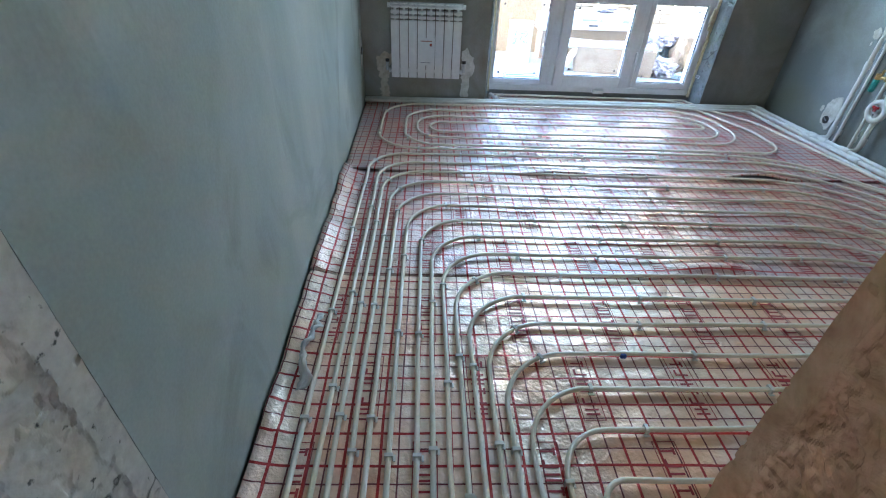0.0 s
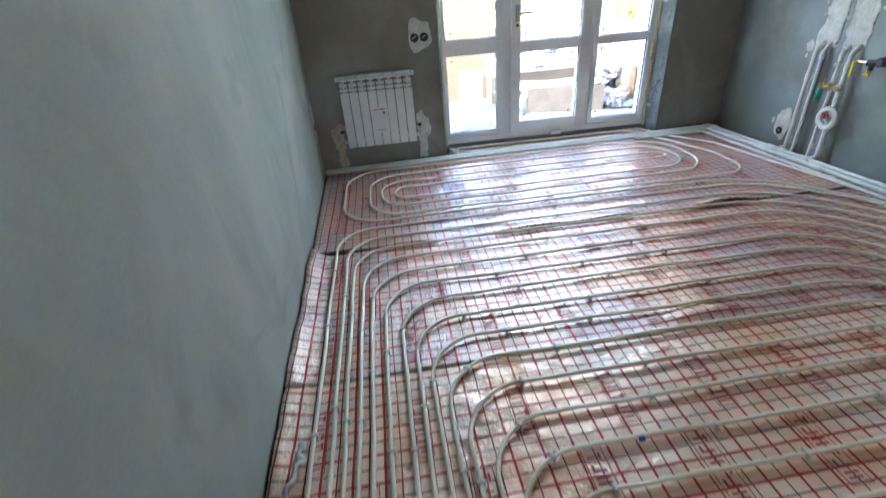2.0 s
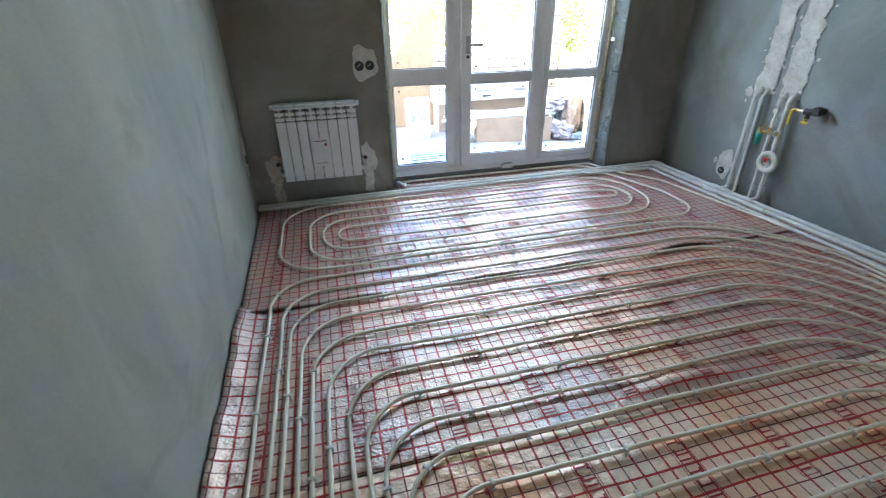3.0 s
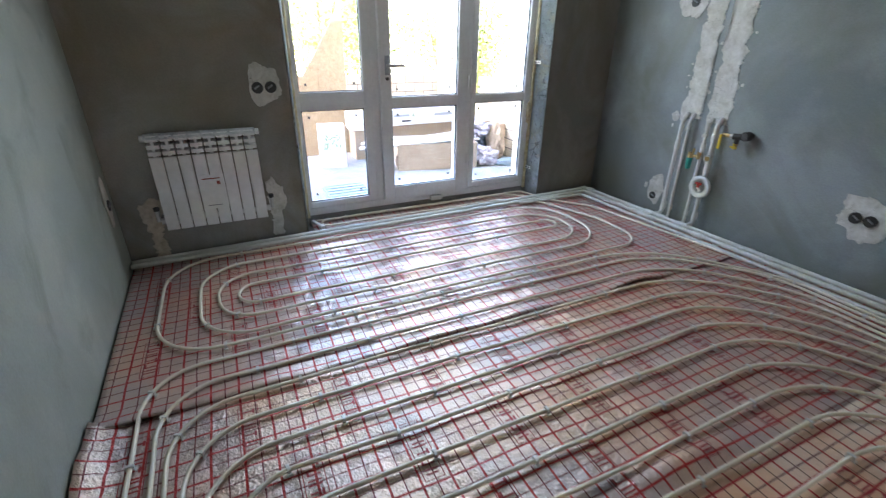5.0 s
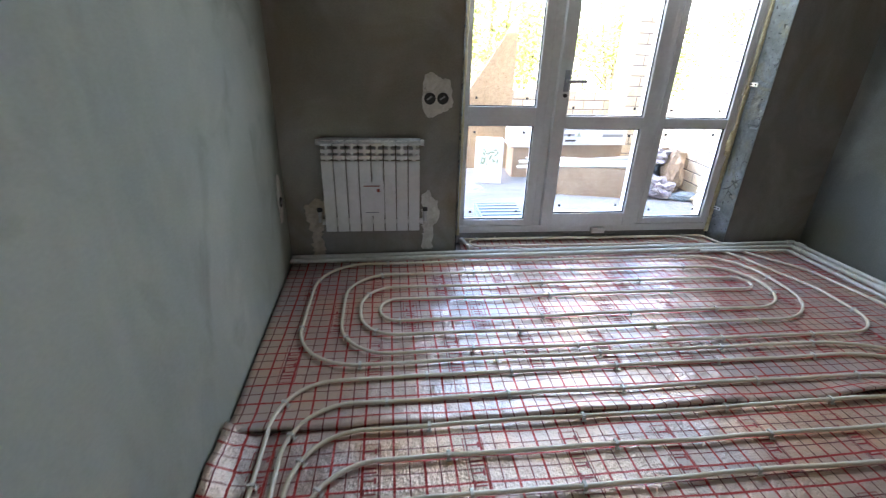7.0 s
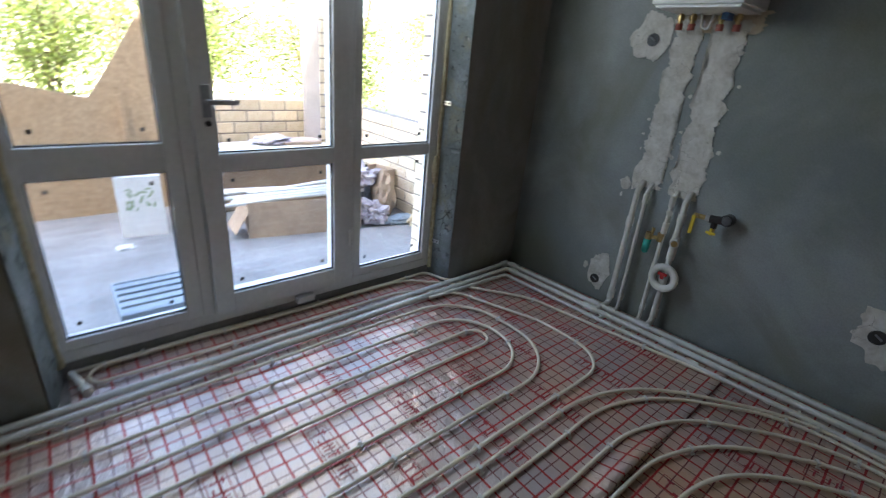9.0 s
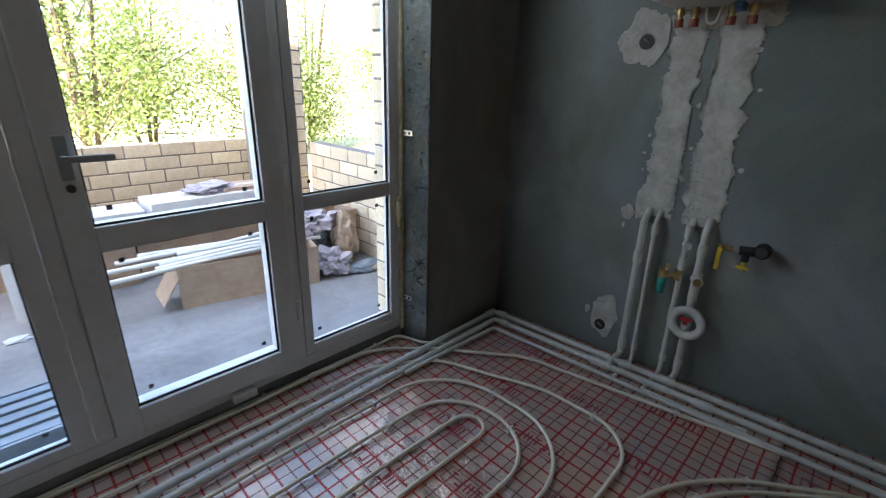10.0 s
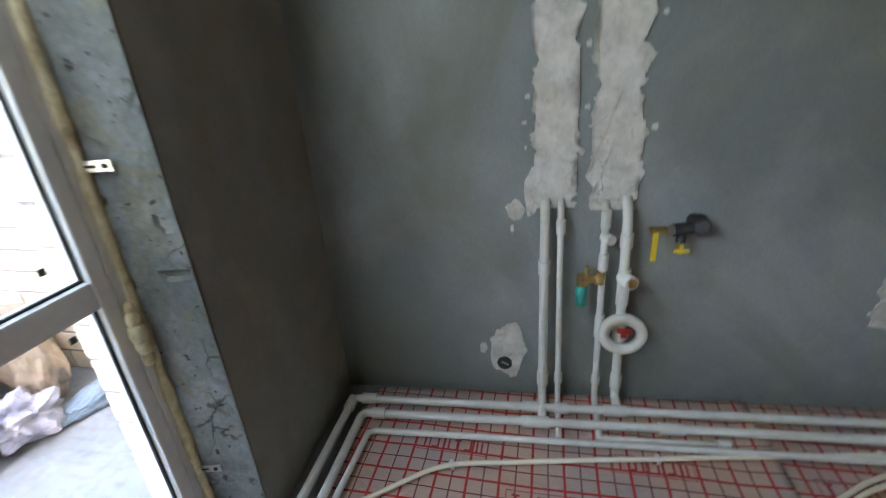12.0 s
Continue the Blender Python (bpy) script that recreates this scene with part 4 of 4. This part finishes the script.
# ---- window unit ----
def window_unit():
    t = thing("window_1", "white plastic glazed balcony door unit with three bays", "window", kind="structure")
    y0, y1 = WIN_Y - 0.01, WIN_Y + 0.06
    fz0, fz1 = WIN_Z0, WIN_Z1

    def bar(name, x0, x1, z0, z1, ya=y0, yb=y1, label="", parent=t):
        return part(name, boxed(x0, x1, ya, yb, z0, z1, 0.005), M_PVC, parent, label)

    bar("frame_jamb", JAMB_X0 + 0.002, 0.798, fz0, fz1)
    bar("frame_jamb", 2.722, JAMB_X1 - 0.002, fz0, fz1)
    bar("frame_sill", 0.798, 2.722, fz0, 0.115)
    bar("frame_head", 0.798, 2.722, fz1 - 0.07, fz1)
    bar("mullion", 1.345, 1.398, 0.115, fz1 - 0.07)
    bar("mullion", 2.114, 2.163, 0.115, fz1 - 0.07)

    def bay(x0, x1, zs, yo, name):
        """A sash with its rails between the panes; zs: (bottom, top) of each pane."""
        s = thing(name, "", "")
        s.parent = t
        xa, xb, panes = zs
        bar("stile", x0, xa, 0.118, fz1 - 0.072, y0 - yo, y1 - 0.01, "", s)
        bar("stile", xb, x1, 0.118, fz1 - 0.072, y0 - yo, y1 - 0.01, "", s)
        last = 0.118
        for z0, z1 in panes:
            bar("rail", xa, xb, last, z0, y0 - yo + 0.001, y1 - 0.011, "", s)
            last = z1
        bar("rail", xa, xb, last, fz1 - 0.072, y0 - yo + 0.001, y1 - 0.011, "", s)
        for z0, z1 in panes:
            g = part("pane", boxed(xa - 0.004, xb + 0.004, WIN_Y + 0.018 - yo, WIN_Y + 0.034 - yo, z0 - 0.004, z1 + 0.004), M_GLASS, s, "clear glass pane")
            g.visible_shadow = False
            bm = bmesh.new()
            ya, yb = WIN_Y + 0.008 - yo, WIN_Y + 0.017 - yo
            for q in ((xa, xa + 0.006, z0, z1), (xb - 0.006, xb, z0, z1), (xa, xb, z0, z0 + 0.006), (xa, xb, z1 - 0.006, z1)):
                box(bm, q[0], q[1], ya, yb, q[2], q[3])
            part("gasket", bm, M_RUBBER, s, "black rubber gasket")
            for cx, cz in ((xa + 0.055, z0 + 0.05), (xb - 0.055, z0 + 0.05), (xa + 0.055, z1 - 0.05), (xb - 0.055, z1 - 0.05)):
                part("spacer_mark", boxed(cx - 0.008, cx + 0.008, WIN_Y + 0.0355 - yo, WIN_Y + 0.0375 - yo, cz - 0.008, cz + 0.008), M_BLACK, s, "small black square on the glass")
        return s

    bay(0.8, 1.343, (0.828, 1.28, [(0.162, 0.833), (0.955, 2.02)]), 0.004, "side_sash")
    leaf = bay(1.4, 2.112, (1.484, 2.028, [(0.215, 0.823), (0.905, 2.02)]), 0.034, "door_leaf")
    bay(2.165, 2.72, (2.209, 2.68, [(0.165, 0.827), (0.893, 2.04)]), 0.002, "side_sash")
    yh = y0 - 0.034
    h = part("door_handle", box(boxed(1.436, 1.468, yh - 0.012, yh, 1.06, 1.19, 0.004), 1.441, 1.57, yh - 0.055, yh - 0.04, 1.115, 1.135, 0.005), M_GREYPRINT, leaf, "dark grey metal lever handle")
    part("handle_neck", rods(((1.452, yh, 1.125), (1.452, yh - 0.05, 1.125), 0.009)), M_STEEL, leaf)
    part("lock_cylinder", rods(((1.452, yh + 0.002, 1.035), (1.452, yh - 0.012, 1.035), 0.012)), M_BLACK, leaf, "dark lock cylinder")
    for z in (0.35, 0.95, 1.8):
        part("hinge", rods(((2.124, y0 - 0.04, z), (2.124, y0 - 0.04, z + 0.09), 0.009)), M_PVC, leaf)
    part("threshold_catch", boxed(1.80, 1.90, y0 - 0.045, y0 - 0.008, 0.06, 0.095, 0.004), M_PVC, t, "small white block at the sill")
    return t


window_unit()


def foam_strip(name, x, label):
    bm = bmesh.new()
    prev = None
    n = 110
    for i in range(n + 1):
        z = 0.05 + 2.05 * i / n
        r = 0.013 + 0.007 * noise3(z * 9, x) + 0.004 * noise3(z * 31, x)
        s = 1 if x < 1.5 else -1
        ring = [bm.verts.new((x + s * (0.004 + r * 1.1 * math.cos(a)), WIN_Y - 0.018 + r * 0.9 * math.sin(a), z)) for a in (0, 0.8, 1.6, 2.4, 3.2, 4.0, 4.8, 5.6)]
        if prev:
            for k in range(8):
                bm.faces.new((prev[k], prev[(k + 1) % 8], ring[(k + 1) % 8], ring[k]))
        prev = ring
    if x > 1.5:
        for zz, rr in ((0.70, 0.026), (0.735, 0.03), (0.77, 0.024), (0.66, 0.02), (0.8, 0.016)):
            bmesh.ops.create_icosphere(bm, subdivisions=2, radius=rr, matrix=Matrix.LocRotScale((x - 0.03, WIN_Y - 0.03, zz), None, (0.8, 0.7, 1.2)))
    return smooth(tagged(mesh_object(name, bm, M_FOAM), label, "mounting foam"))


foam_strip("foam_seam", JAMB_X1 - 0.002, "yellow mounting foam swelling out beside the window frame")
foam_strip("foam_seam", JAMB_X0 + 0.002, "yellow mounting foam seam beside the window frame")


def bracket(z):
    t = thing("frame_anchor", "galvanised steel anchor strap screwed to the window reveal", "bracket", "window anchors")
    t.matrix_world = pose(2.764, 4.375, z, 0, 0, 12)
    part("strap", boxed(-0.012, -0.0095, -0.045, 0.06, -0.0125, 0.0125, 0.001), M_STEEL, t)
    part("screw", rods(((-0.009, -0.03, 0), (-0.015, -0.03, 0), 0.006)), M_BLACK, t, "dark screw head")
    part("slot", boxed(-0.0135, -0.0125, -0.01, 0.03, -0.003, 0.003), M_BLACK, t, "dark slot in the strap")


bracket(1.13)
bracket(0.25)

# a small blue cap lying on the foil
tagged(mesh_object("blue_cap", boxed(0.94, 0.96, 1.125, 1.143, 0.008, 0.024, 0.003), material("blue_cap_plastic", (0.02, 0.08, 0.4), None, 0.4)), "small blue plastic cap lying on the foil", "cap")

# ---- terrace and garden ----
TZ, SHADE_TOP = -0.03, 4.5
tagged(mesh_object("ground", boxed(-300, 300, 7.2, 600, -0.6, -0.4), M_GROUND), "dry grass ground beyond the terrace", "ground", kind="structure")
tagged(mesh_object("terrace", boxed(-3.0, 3.75, 4.6, 7.2, -0.4, TZ), M_TERRACE), "dusty grey concrete terrace", "terrace", kind="structure")
# Unseen walls added outside; their height keeps the sun off the terrace.
tagged(mesh_object("shade_wall_left", boxed(-9.0, -0.6, 4.3, 4.6, -0.6, SHADE_TOP), M_MORTAR), "unseen wall added to shade the terrace", "wall", kind="structure")
tagged(mesh_object("shade_wall_right", boxed(3.95, 10.0, 4.3, 4.6, -0.6, SHADE_TOP), M_MORTAR), "unseen wall added to shade the terrace", "wall", kind="structure")
tagged(mesh_object("shade_wall_upper", boxed(-0.6, 3.95, 4.2, 4.6, CEIL + 0.2, SHADE_TOP), M_MORTAR), "unseen upper wall added to shade the terrace", "wall", kind="structure")

BRICK_MESH = {}


def brick_mesh(length, depth, height):
    key = (round(length, 3), round(depth, 3), round(height, 3))
    if key not in BRICK_MESH:
        bm = boxed(-length / 2, length / 2, -depth / 2, depth / 2, -height / 2, height / 2)
        bmesh.ops.bevel(bm, geom=list(bm.edges), offset=0.003, segments=1, affect="EDGES")
        me = bpy.data.meshes.new("brick")
        bm.to_mesh(me)
        bm.free()
        me.materials.append(M_BRICK)
        BRICK_MESH[key] = me
    return BRICK_MESH[key]


def brick_wall(name, label, start, heading, length, height, z0, thick=0.12, row=0.1, brick_len=0.26):
    """Courses of yellow brick, proud of a dark mortar core."""
    sx, sy = start
    c, s = math.cos(radians(heading)), math.sin(radians(heading))
    core = mesh_object(name, boxed(0.004, length - 0.004, -thick / 2 + 0.006, thick / 2 - 0.006, 0, height - 0.004), M_MORTAR)
    core.matrix_world = pose(sx, sy, z0, 0, 0, heading)
    tagged(core, label, "wall", kind="structure")
    local = random.Random(len(name))
    for r in range(int(round(height / row))):
        u = -brick_len / 2 if r % 2 else 0.0
        while u < length - 0.02:
            a, b = max(u, 0.0), min(u + brick_len, length)
            if b - a > 0.03:
                o = new("brick", brick_mesh(b - a - 0.011, thick, row - 0.011))
                o.parent = core
                o.matrix_local = pose((a + b) / 2, local.uniform(-0.0015, 0.0015), (r + 0.5) * row, 0, 0, local.uniform(-0.3, 0.3))
            u += brick_len
    return core


brick_wall("parapet_north", "low yellow brick parapet of the terrace", (-0.4, 7.06), 0, 3.85, 0.864, TZ, row=0.108)
brick_wall("parapet_east", "low yellow brick side wall of the terrace", (3.46, 4.95), 90, 1.53, 0.864, TZ, row=0.108)
brick_wall("corner_pier", "tall yellow brick pier at the terrace corner", (2.99, 6.69), 0, 0.4, 3.24, TZ, 0.4, row=0.108)
brick_wall("brick_pier", "yellow brick pier beside the window", (2.81, 4.49), 90, 0.13, 2.916, TZ, 0.13, row=0.108)

# an OSB sheet with a broken top edge
osb_pts = [(-1.2, TZ), (1.7, TZ), (1.7, 1.64), (1.62, 1.5), (1.40, 1.15), (1.21, 0.87), (1.15, 0.88), (0.84, 0.95), (0.3, 1.03), (-1.2, 1.1)]
bm = bmesh.new()
f = bm.faces.new([bm.verts.new((x, 6.62, z)) for x, z in osb_pts])
up = bmesh.ops.extrude_face_region(bm, geom=[f])
for g in up["geom"]:
    if isinstance(g, bmesh.types.BMVert):
        g.co.y = 6.64
osb = tagged(mesh_object("osb_board", bm, M_OSB), "broken OSB board screening the terrace", "board")
part("batten", boxed(1.38, 1.42, 6.598, 6.619, 0.55, 0.9, 0.003), M_OSB, osb, "short wooden batten on the board")


def carton(name, label, x0, x1, y0, y1, z0, z1, mat, rot=0.0, open_top=False, group=""):
    t = thing(name, label, "box", group, at=((x0 + x1) / 2, (y0 + y1) / 2, z0))
    w, d, h = (x1 - x0) / 2, (y1 - y0) / 2, z1 - z0
    t.rotation_euler = (0, 0, radians(rot))
    if open_top:
        bm = bmesh.new()
        e = 0.006
        box(bm, -w, w, -d, -d + e, 0, h)
        box(bm, -w, w, d - e, d, 0, h)
        box(bm, -w, -w + e, -d + e, d - e, 0, h)
        box(bm, w - e, w, -d + e, d - e, 0, h)
        box(bm, -w + e, w - e, -d + e, d - e, 0, e)
        part("body", bm, mat, t)
    else:
        part("body", boxed(-w, w, -d, d, 0, h, 0.004), mat, t)
        part("tape", boxed(-w - 0.001, w + 0.001, -0.03, 0.03, h - 0.002, h + 0.0015), M_CLIP, t, "packing tape")
    return t


open_box = carton("cardboard_box", "long open brown cardboard box on the terrace", 1.99, 2.87, 5.50, 5.88, TZ, 0.25, M_CARD, -13, True)
flap = part("flap", boxed(-0.22, 0.0, -0.20, 0.02, -0.003, 0.003), M_CARD, open_box, "flap bent outwards")
flap.matrix_local = Matrix.Translation((-0.458, 0, 0.245)) @ pose(0, 0, 0, 6, -58, 6)
carton("carton", "long brown carton under white cartons", 1.9, 2.94, 6.28, 6.60, TZ, 0.33, M_CARD)
c1_ = carton("carton", "long white carton with a green leaf print", 2.02, 2.95, 6.24, 6.56, 0.33, 0.515, M_WHITEBOX, 1.5)
part("print", boxed(-0.35, -0.15, -0.1625, -0.1605, 0.10, 0.125), M_GREYPRINT, c1_, "bar of unreadable grey print")
part("print", boxed(0.18, 0.42, -0.1625, -0.1605, 0.09, 0.12), M_GREYPRINT, c1_, "bar of unreadable grey print")
part("leaf_print", rod(bmesh.new(), (-0.1, -0.1625, 0.11), (-0.1, -0.1605, 0.11), 0.03, n=3), M_GREEN, c1_, "green printed leaf shape")
part("hand_hole", boxed(-0.25, -0.13, -0.1625, -0.1605, 0.04, 0.06), M_BLACK, c1_, "dark grip slot")
c2_ = carton("carton", "short white carton with a green leaf print", 1.62, 1.98, 6.2, 6.5, 0.31, 0.49, M_WHITEBOX, -2)
part("leaf_print", rod(bmesh.new(), (0.1, -0.1525, 0.1), (0.1, -0.1505, 0.1), 0.03, n=3), M_GREEN, c2_, "green printed leaf shape")
carton("carton", "brown carton under a white carton", 1.66, 1.88, 6.22, 6.5, TZ, 0.31, M_CARD)
c3_ = carton("carton", "white carton with a green plant print beside the board", 1.22, 1.5, 5.98, 6.2, TZ, 0.42, M_WHITEBOX, -8)
leaves, leaf_rng = bmesh.new(), random.Random(31)
for i in range(26):
    cx, cz, ang, ln = leaf_rng.uniform(-0.085, 0.085), leaf_rng.uniform(0.21, 0.36), leaf_rng.uniform(0, 3.1), leaf_rng.uniform(0.014, 0.03)
    ring = []
    for along, side in ((-1, 0), (-0.4, 0.3), (0.3, 0.28), (1, 0), (0.3, -0.28), (-0.4, -0.3)):
        ring.append(leaves.verts.new((cx + ln * (along * math.cos(ang) - side * math.sin(ang)), -0.1115 - 0.00008 * i, cz + ln * (along * math.sin(ang) + side * math.cos(ang)))))
    leaves.faces.new(ring)
part("plant_print", leaves, M_GREEN, c3_, "muted green printed leaf pattern")
carton("carton", "thin flattened brown carton on the stack", 2.55, 2.9, 6.28, 6.53, 0.517, 0.545, M_CARD, -6)
carton("cardboard_box", "small brown cardboard box in the terrace corner", 3.1, 3.36, 5.72, 5.98, TZ, 0.36, M_CARD, 12, True)

plank_rng = random.Random(3)
for i in range(7):
    y = 5.63 + i * 0.045
    x0 = 1.62 + plank_rng.uniform(-0.05, 0.5) if i else 1.55
    tagged(tube("white_pipe", [(x0, y, 0.242 + 0.006 * i), ((x0 + 2.95) / 2, y + 0.02, 0.240 + 0.006 * (i % 3)), (2.95, y + plank_rng.uniform(-0.05, 0.05), 0.242 + 0.005 * i)], 0.016, M_PPR), "white plastic pipe lying across the open box", "pipe", "loose pipes")


def crumpled(name, label, category, at, size, mat, seed, rough=0.35):
    bm = bmesh.new()
    bmesh.ops.create_icosphere(bm, subdivisions=4, radius=1.0)
    for v in bm.verts:
        d = v.co.normalized()
        k = 1 + rough * noise3(d.x * 2 + seed, d.y * 2, d.z * 2) + 0.5 * rough * noise3(d.x * 5, d.y * 5 + seed, d.z * 5)
        p = d * k
        v.co = Vector((at[0] + p.x * size[0], at[1] + p.y * size[1], max(TZ, at[2] + p.z * size[2])))
    return tagged(mesh_object(name, bm, mat), label, category)


crumpled("plastic_wrap", "crumpled white plastic wrap lying on the cartons", "wrap", (2.48, 6.4, 0.55), (0.17, 0.12, 0.035), M_BAG, 12.0, 0.6)
crumpled("plastic_bag", "crumpled white plastic bag on the terrace", "bag", (3.0, 5.75, 0.33), (0.17, 0.15, 0.1), M_BAG, 1.0, 0.6)
crumpled("plastic_bag", "crumpled pinkish plastic bag on the terrace floor", "bag", (2.98, 5.5, 0.06), (0.13, 0.12, 0.1), M_BAG, 5.0, 0.6)
crumpled("dark_bag", "dark crumpled bag between the boxes", "bag", (3.02, 5.8, 0.14), (0.12, 0.1, 0.18), M_GREYPLASTIC, 9.0, 0.5)
crumpled("paper_sack", "torn brown paper sack leaning in the corner", "sack", (3.18, 5.62, 0.17), (0.1, 0.1, 0.22), M_CARD, 4.0, 0.3)
crumpled("foam_offcut", "dark foam offcut lying on the terrace", "offcut", (3.2, 5.38, 0.0), (0.15, 0.07, 0.05), M_GREYPLASTIC, 3.0, 0.25)
crumpled("rubble", "broken pale brick rubble by the pier", "rubble", (3.32, 5.28, 0.0), (0.09, 0.06, 0.06), M_BRICK, 7.0, 0.5)

crate = thing("plastic_crate", "low grey slatted plastic crate by the window", "crate")
for i in range(5):
    part("slat", boxed(1.045, 1.40, 4.72 + i * 0.075, 4.77 + i * 0.075, 0.045, 0.058, 0.003), M_GREYPLASTIC, crate)
part("rim", box(boxed(1.035, 1.41, 4.70, 4.715, TZ, 0.058, 0.003), 1.035, 1.41, 5.085, 5.10, TZ, 0.058, 0.003), M_GREYPLASTIC, crate)
part("rim", box(boxed(1.035, 1.05, 4.716, 5.084, TZ, 0.058, 0.003), 1.395, 1.41, 4.716, 5.084, TZ, 0.058, 0.003), M_GREYPLASTIC, crate)
crumpled("paper_scrap", "small scrap of white paper on the terrace", "paper", (1.19, 5.8, TZ + 0.01), (0.05, 0.03, 0.012), M_WHITEBOX, 2.0, 0.6)


# ---- trees ----
def tree(x, y, height, spread, seed, leaves, label):
    """A many-stemmed garden tree: forking stems and a ragged crown of single leaves."""
    rnd = random.Random(seed)
    t = thing("tree", label, "tree", "garden trees", at=(x, y, -0.4))
    bm = bmesh.new()
    tips = []
    for i in range(5):
        a, ln = rnd.uniform(0, 6.283), spread * rnd.uniform(0.15, 0.5)
        top = Vector((math.cos(a) * ln, math.sin(a) * ln, height * rnd.uniform(0.5, 0.8)))
        foot = Vector((math.cos(a) * 0.1, math.sin(a) * 0.1, 0))
        rod(bm, foot, top, 0.045, 0.02, n=7)
        for k in range(6):
            base = foot.lerp(top, rnd.uniform(0.1, 1.0))
            b, lb = rnd.uniform(0, 6.283), spread * rnd.uniform(0.3, 0.75)
            tip = base + Vector((math.cos(b) * lb, math.sin(b) * lb, height * rnd.uniform(-0.02, 0.22)))
            rod(bm, base, tip, 0.02, 0.007, n=5)
            tips.append((base, tip))
    part("trunk", bm, M_BARK, t)
    verts, faces = [], []
    clumps = []
    for base, tip in tips:
        for _ in range(9):
            f = rnd.uniform(0.35, 1.1)
            clumps.append((base.lerp(tip, f) + Vector((rnd.gauss(0, 0.22), rnd.gauss(0, 0.22), rnd.gauss(0, 0.25))) * spread * 0.5, rnd.uniform(0.15, 0.4)))
    for _ in range(leaves):
        c, r = rnd.choice(clumps)
        p = c + Vector((rnd.gauss(0, r), rnd.gauss(0, r), rnd.gauss(0, r * 0.8)))
        q = Euler((rnd.uniform(-1, 1), rnd.uniform(-1, 1), rnd.uniform(0, 6.28))).to_matrix()
        s = rnd.uniform(0.035, 0.062)
        k = len(verts)
        verts += [p + q @ Vector(v) for v in ((-s, 0, 0), (0, -s * 0.45, s * 0.12), (s, 0, 0), (0, s * 0.45, s * 0.12))]
        faces.append((k, k + 1, k + 2, k + 3))
    me = bpy.data.meshes.new("crown")
    me.from_pydata(verts, [], faces)
    me.materials.append(M_LEAF)
    crown = new("crown", me)
    crown.parent = t
    return t


spots = random.Random(21)
for i in range(15):
    tree(-8.0 + i * 1.75 + spots.uniform(-0.5, 0.5), 12.6 + 1.6 * (i % 2) + spots.uniform(-0.4, 0.4), spots.uniform(4.2, 5.8), spots.uniform(1.7, 2.2), 11 + i, 10500, "bushy green garden tree in sunlight")
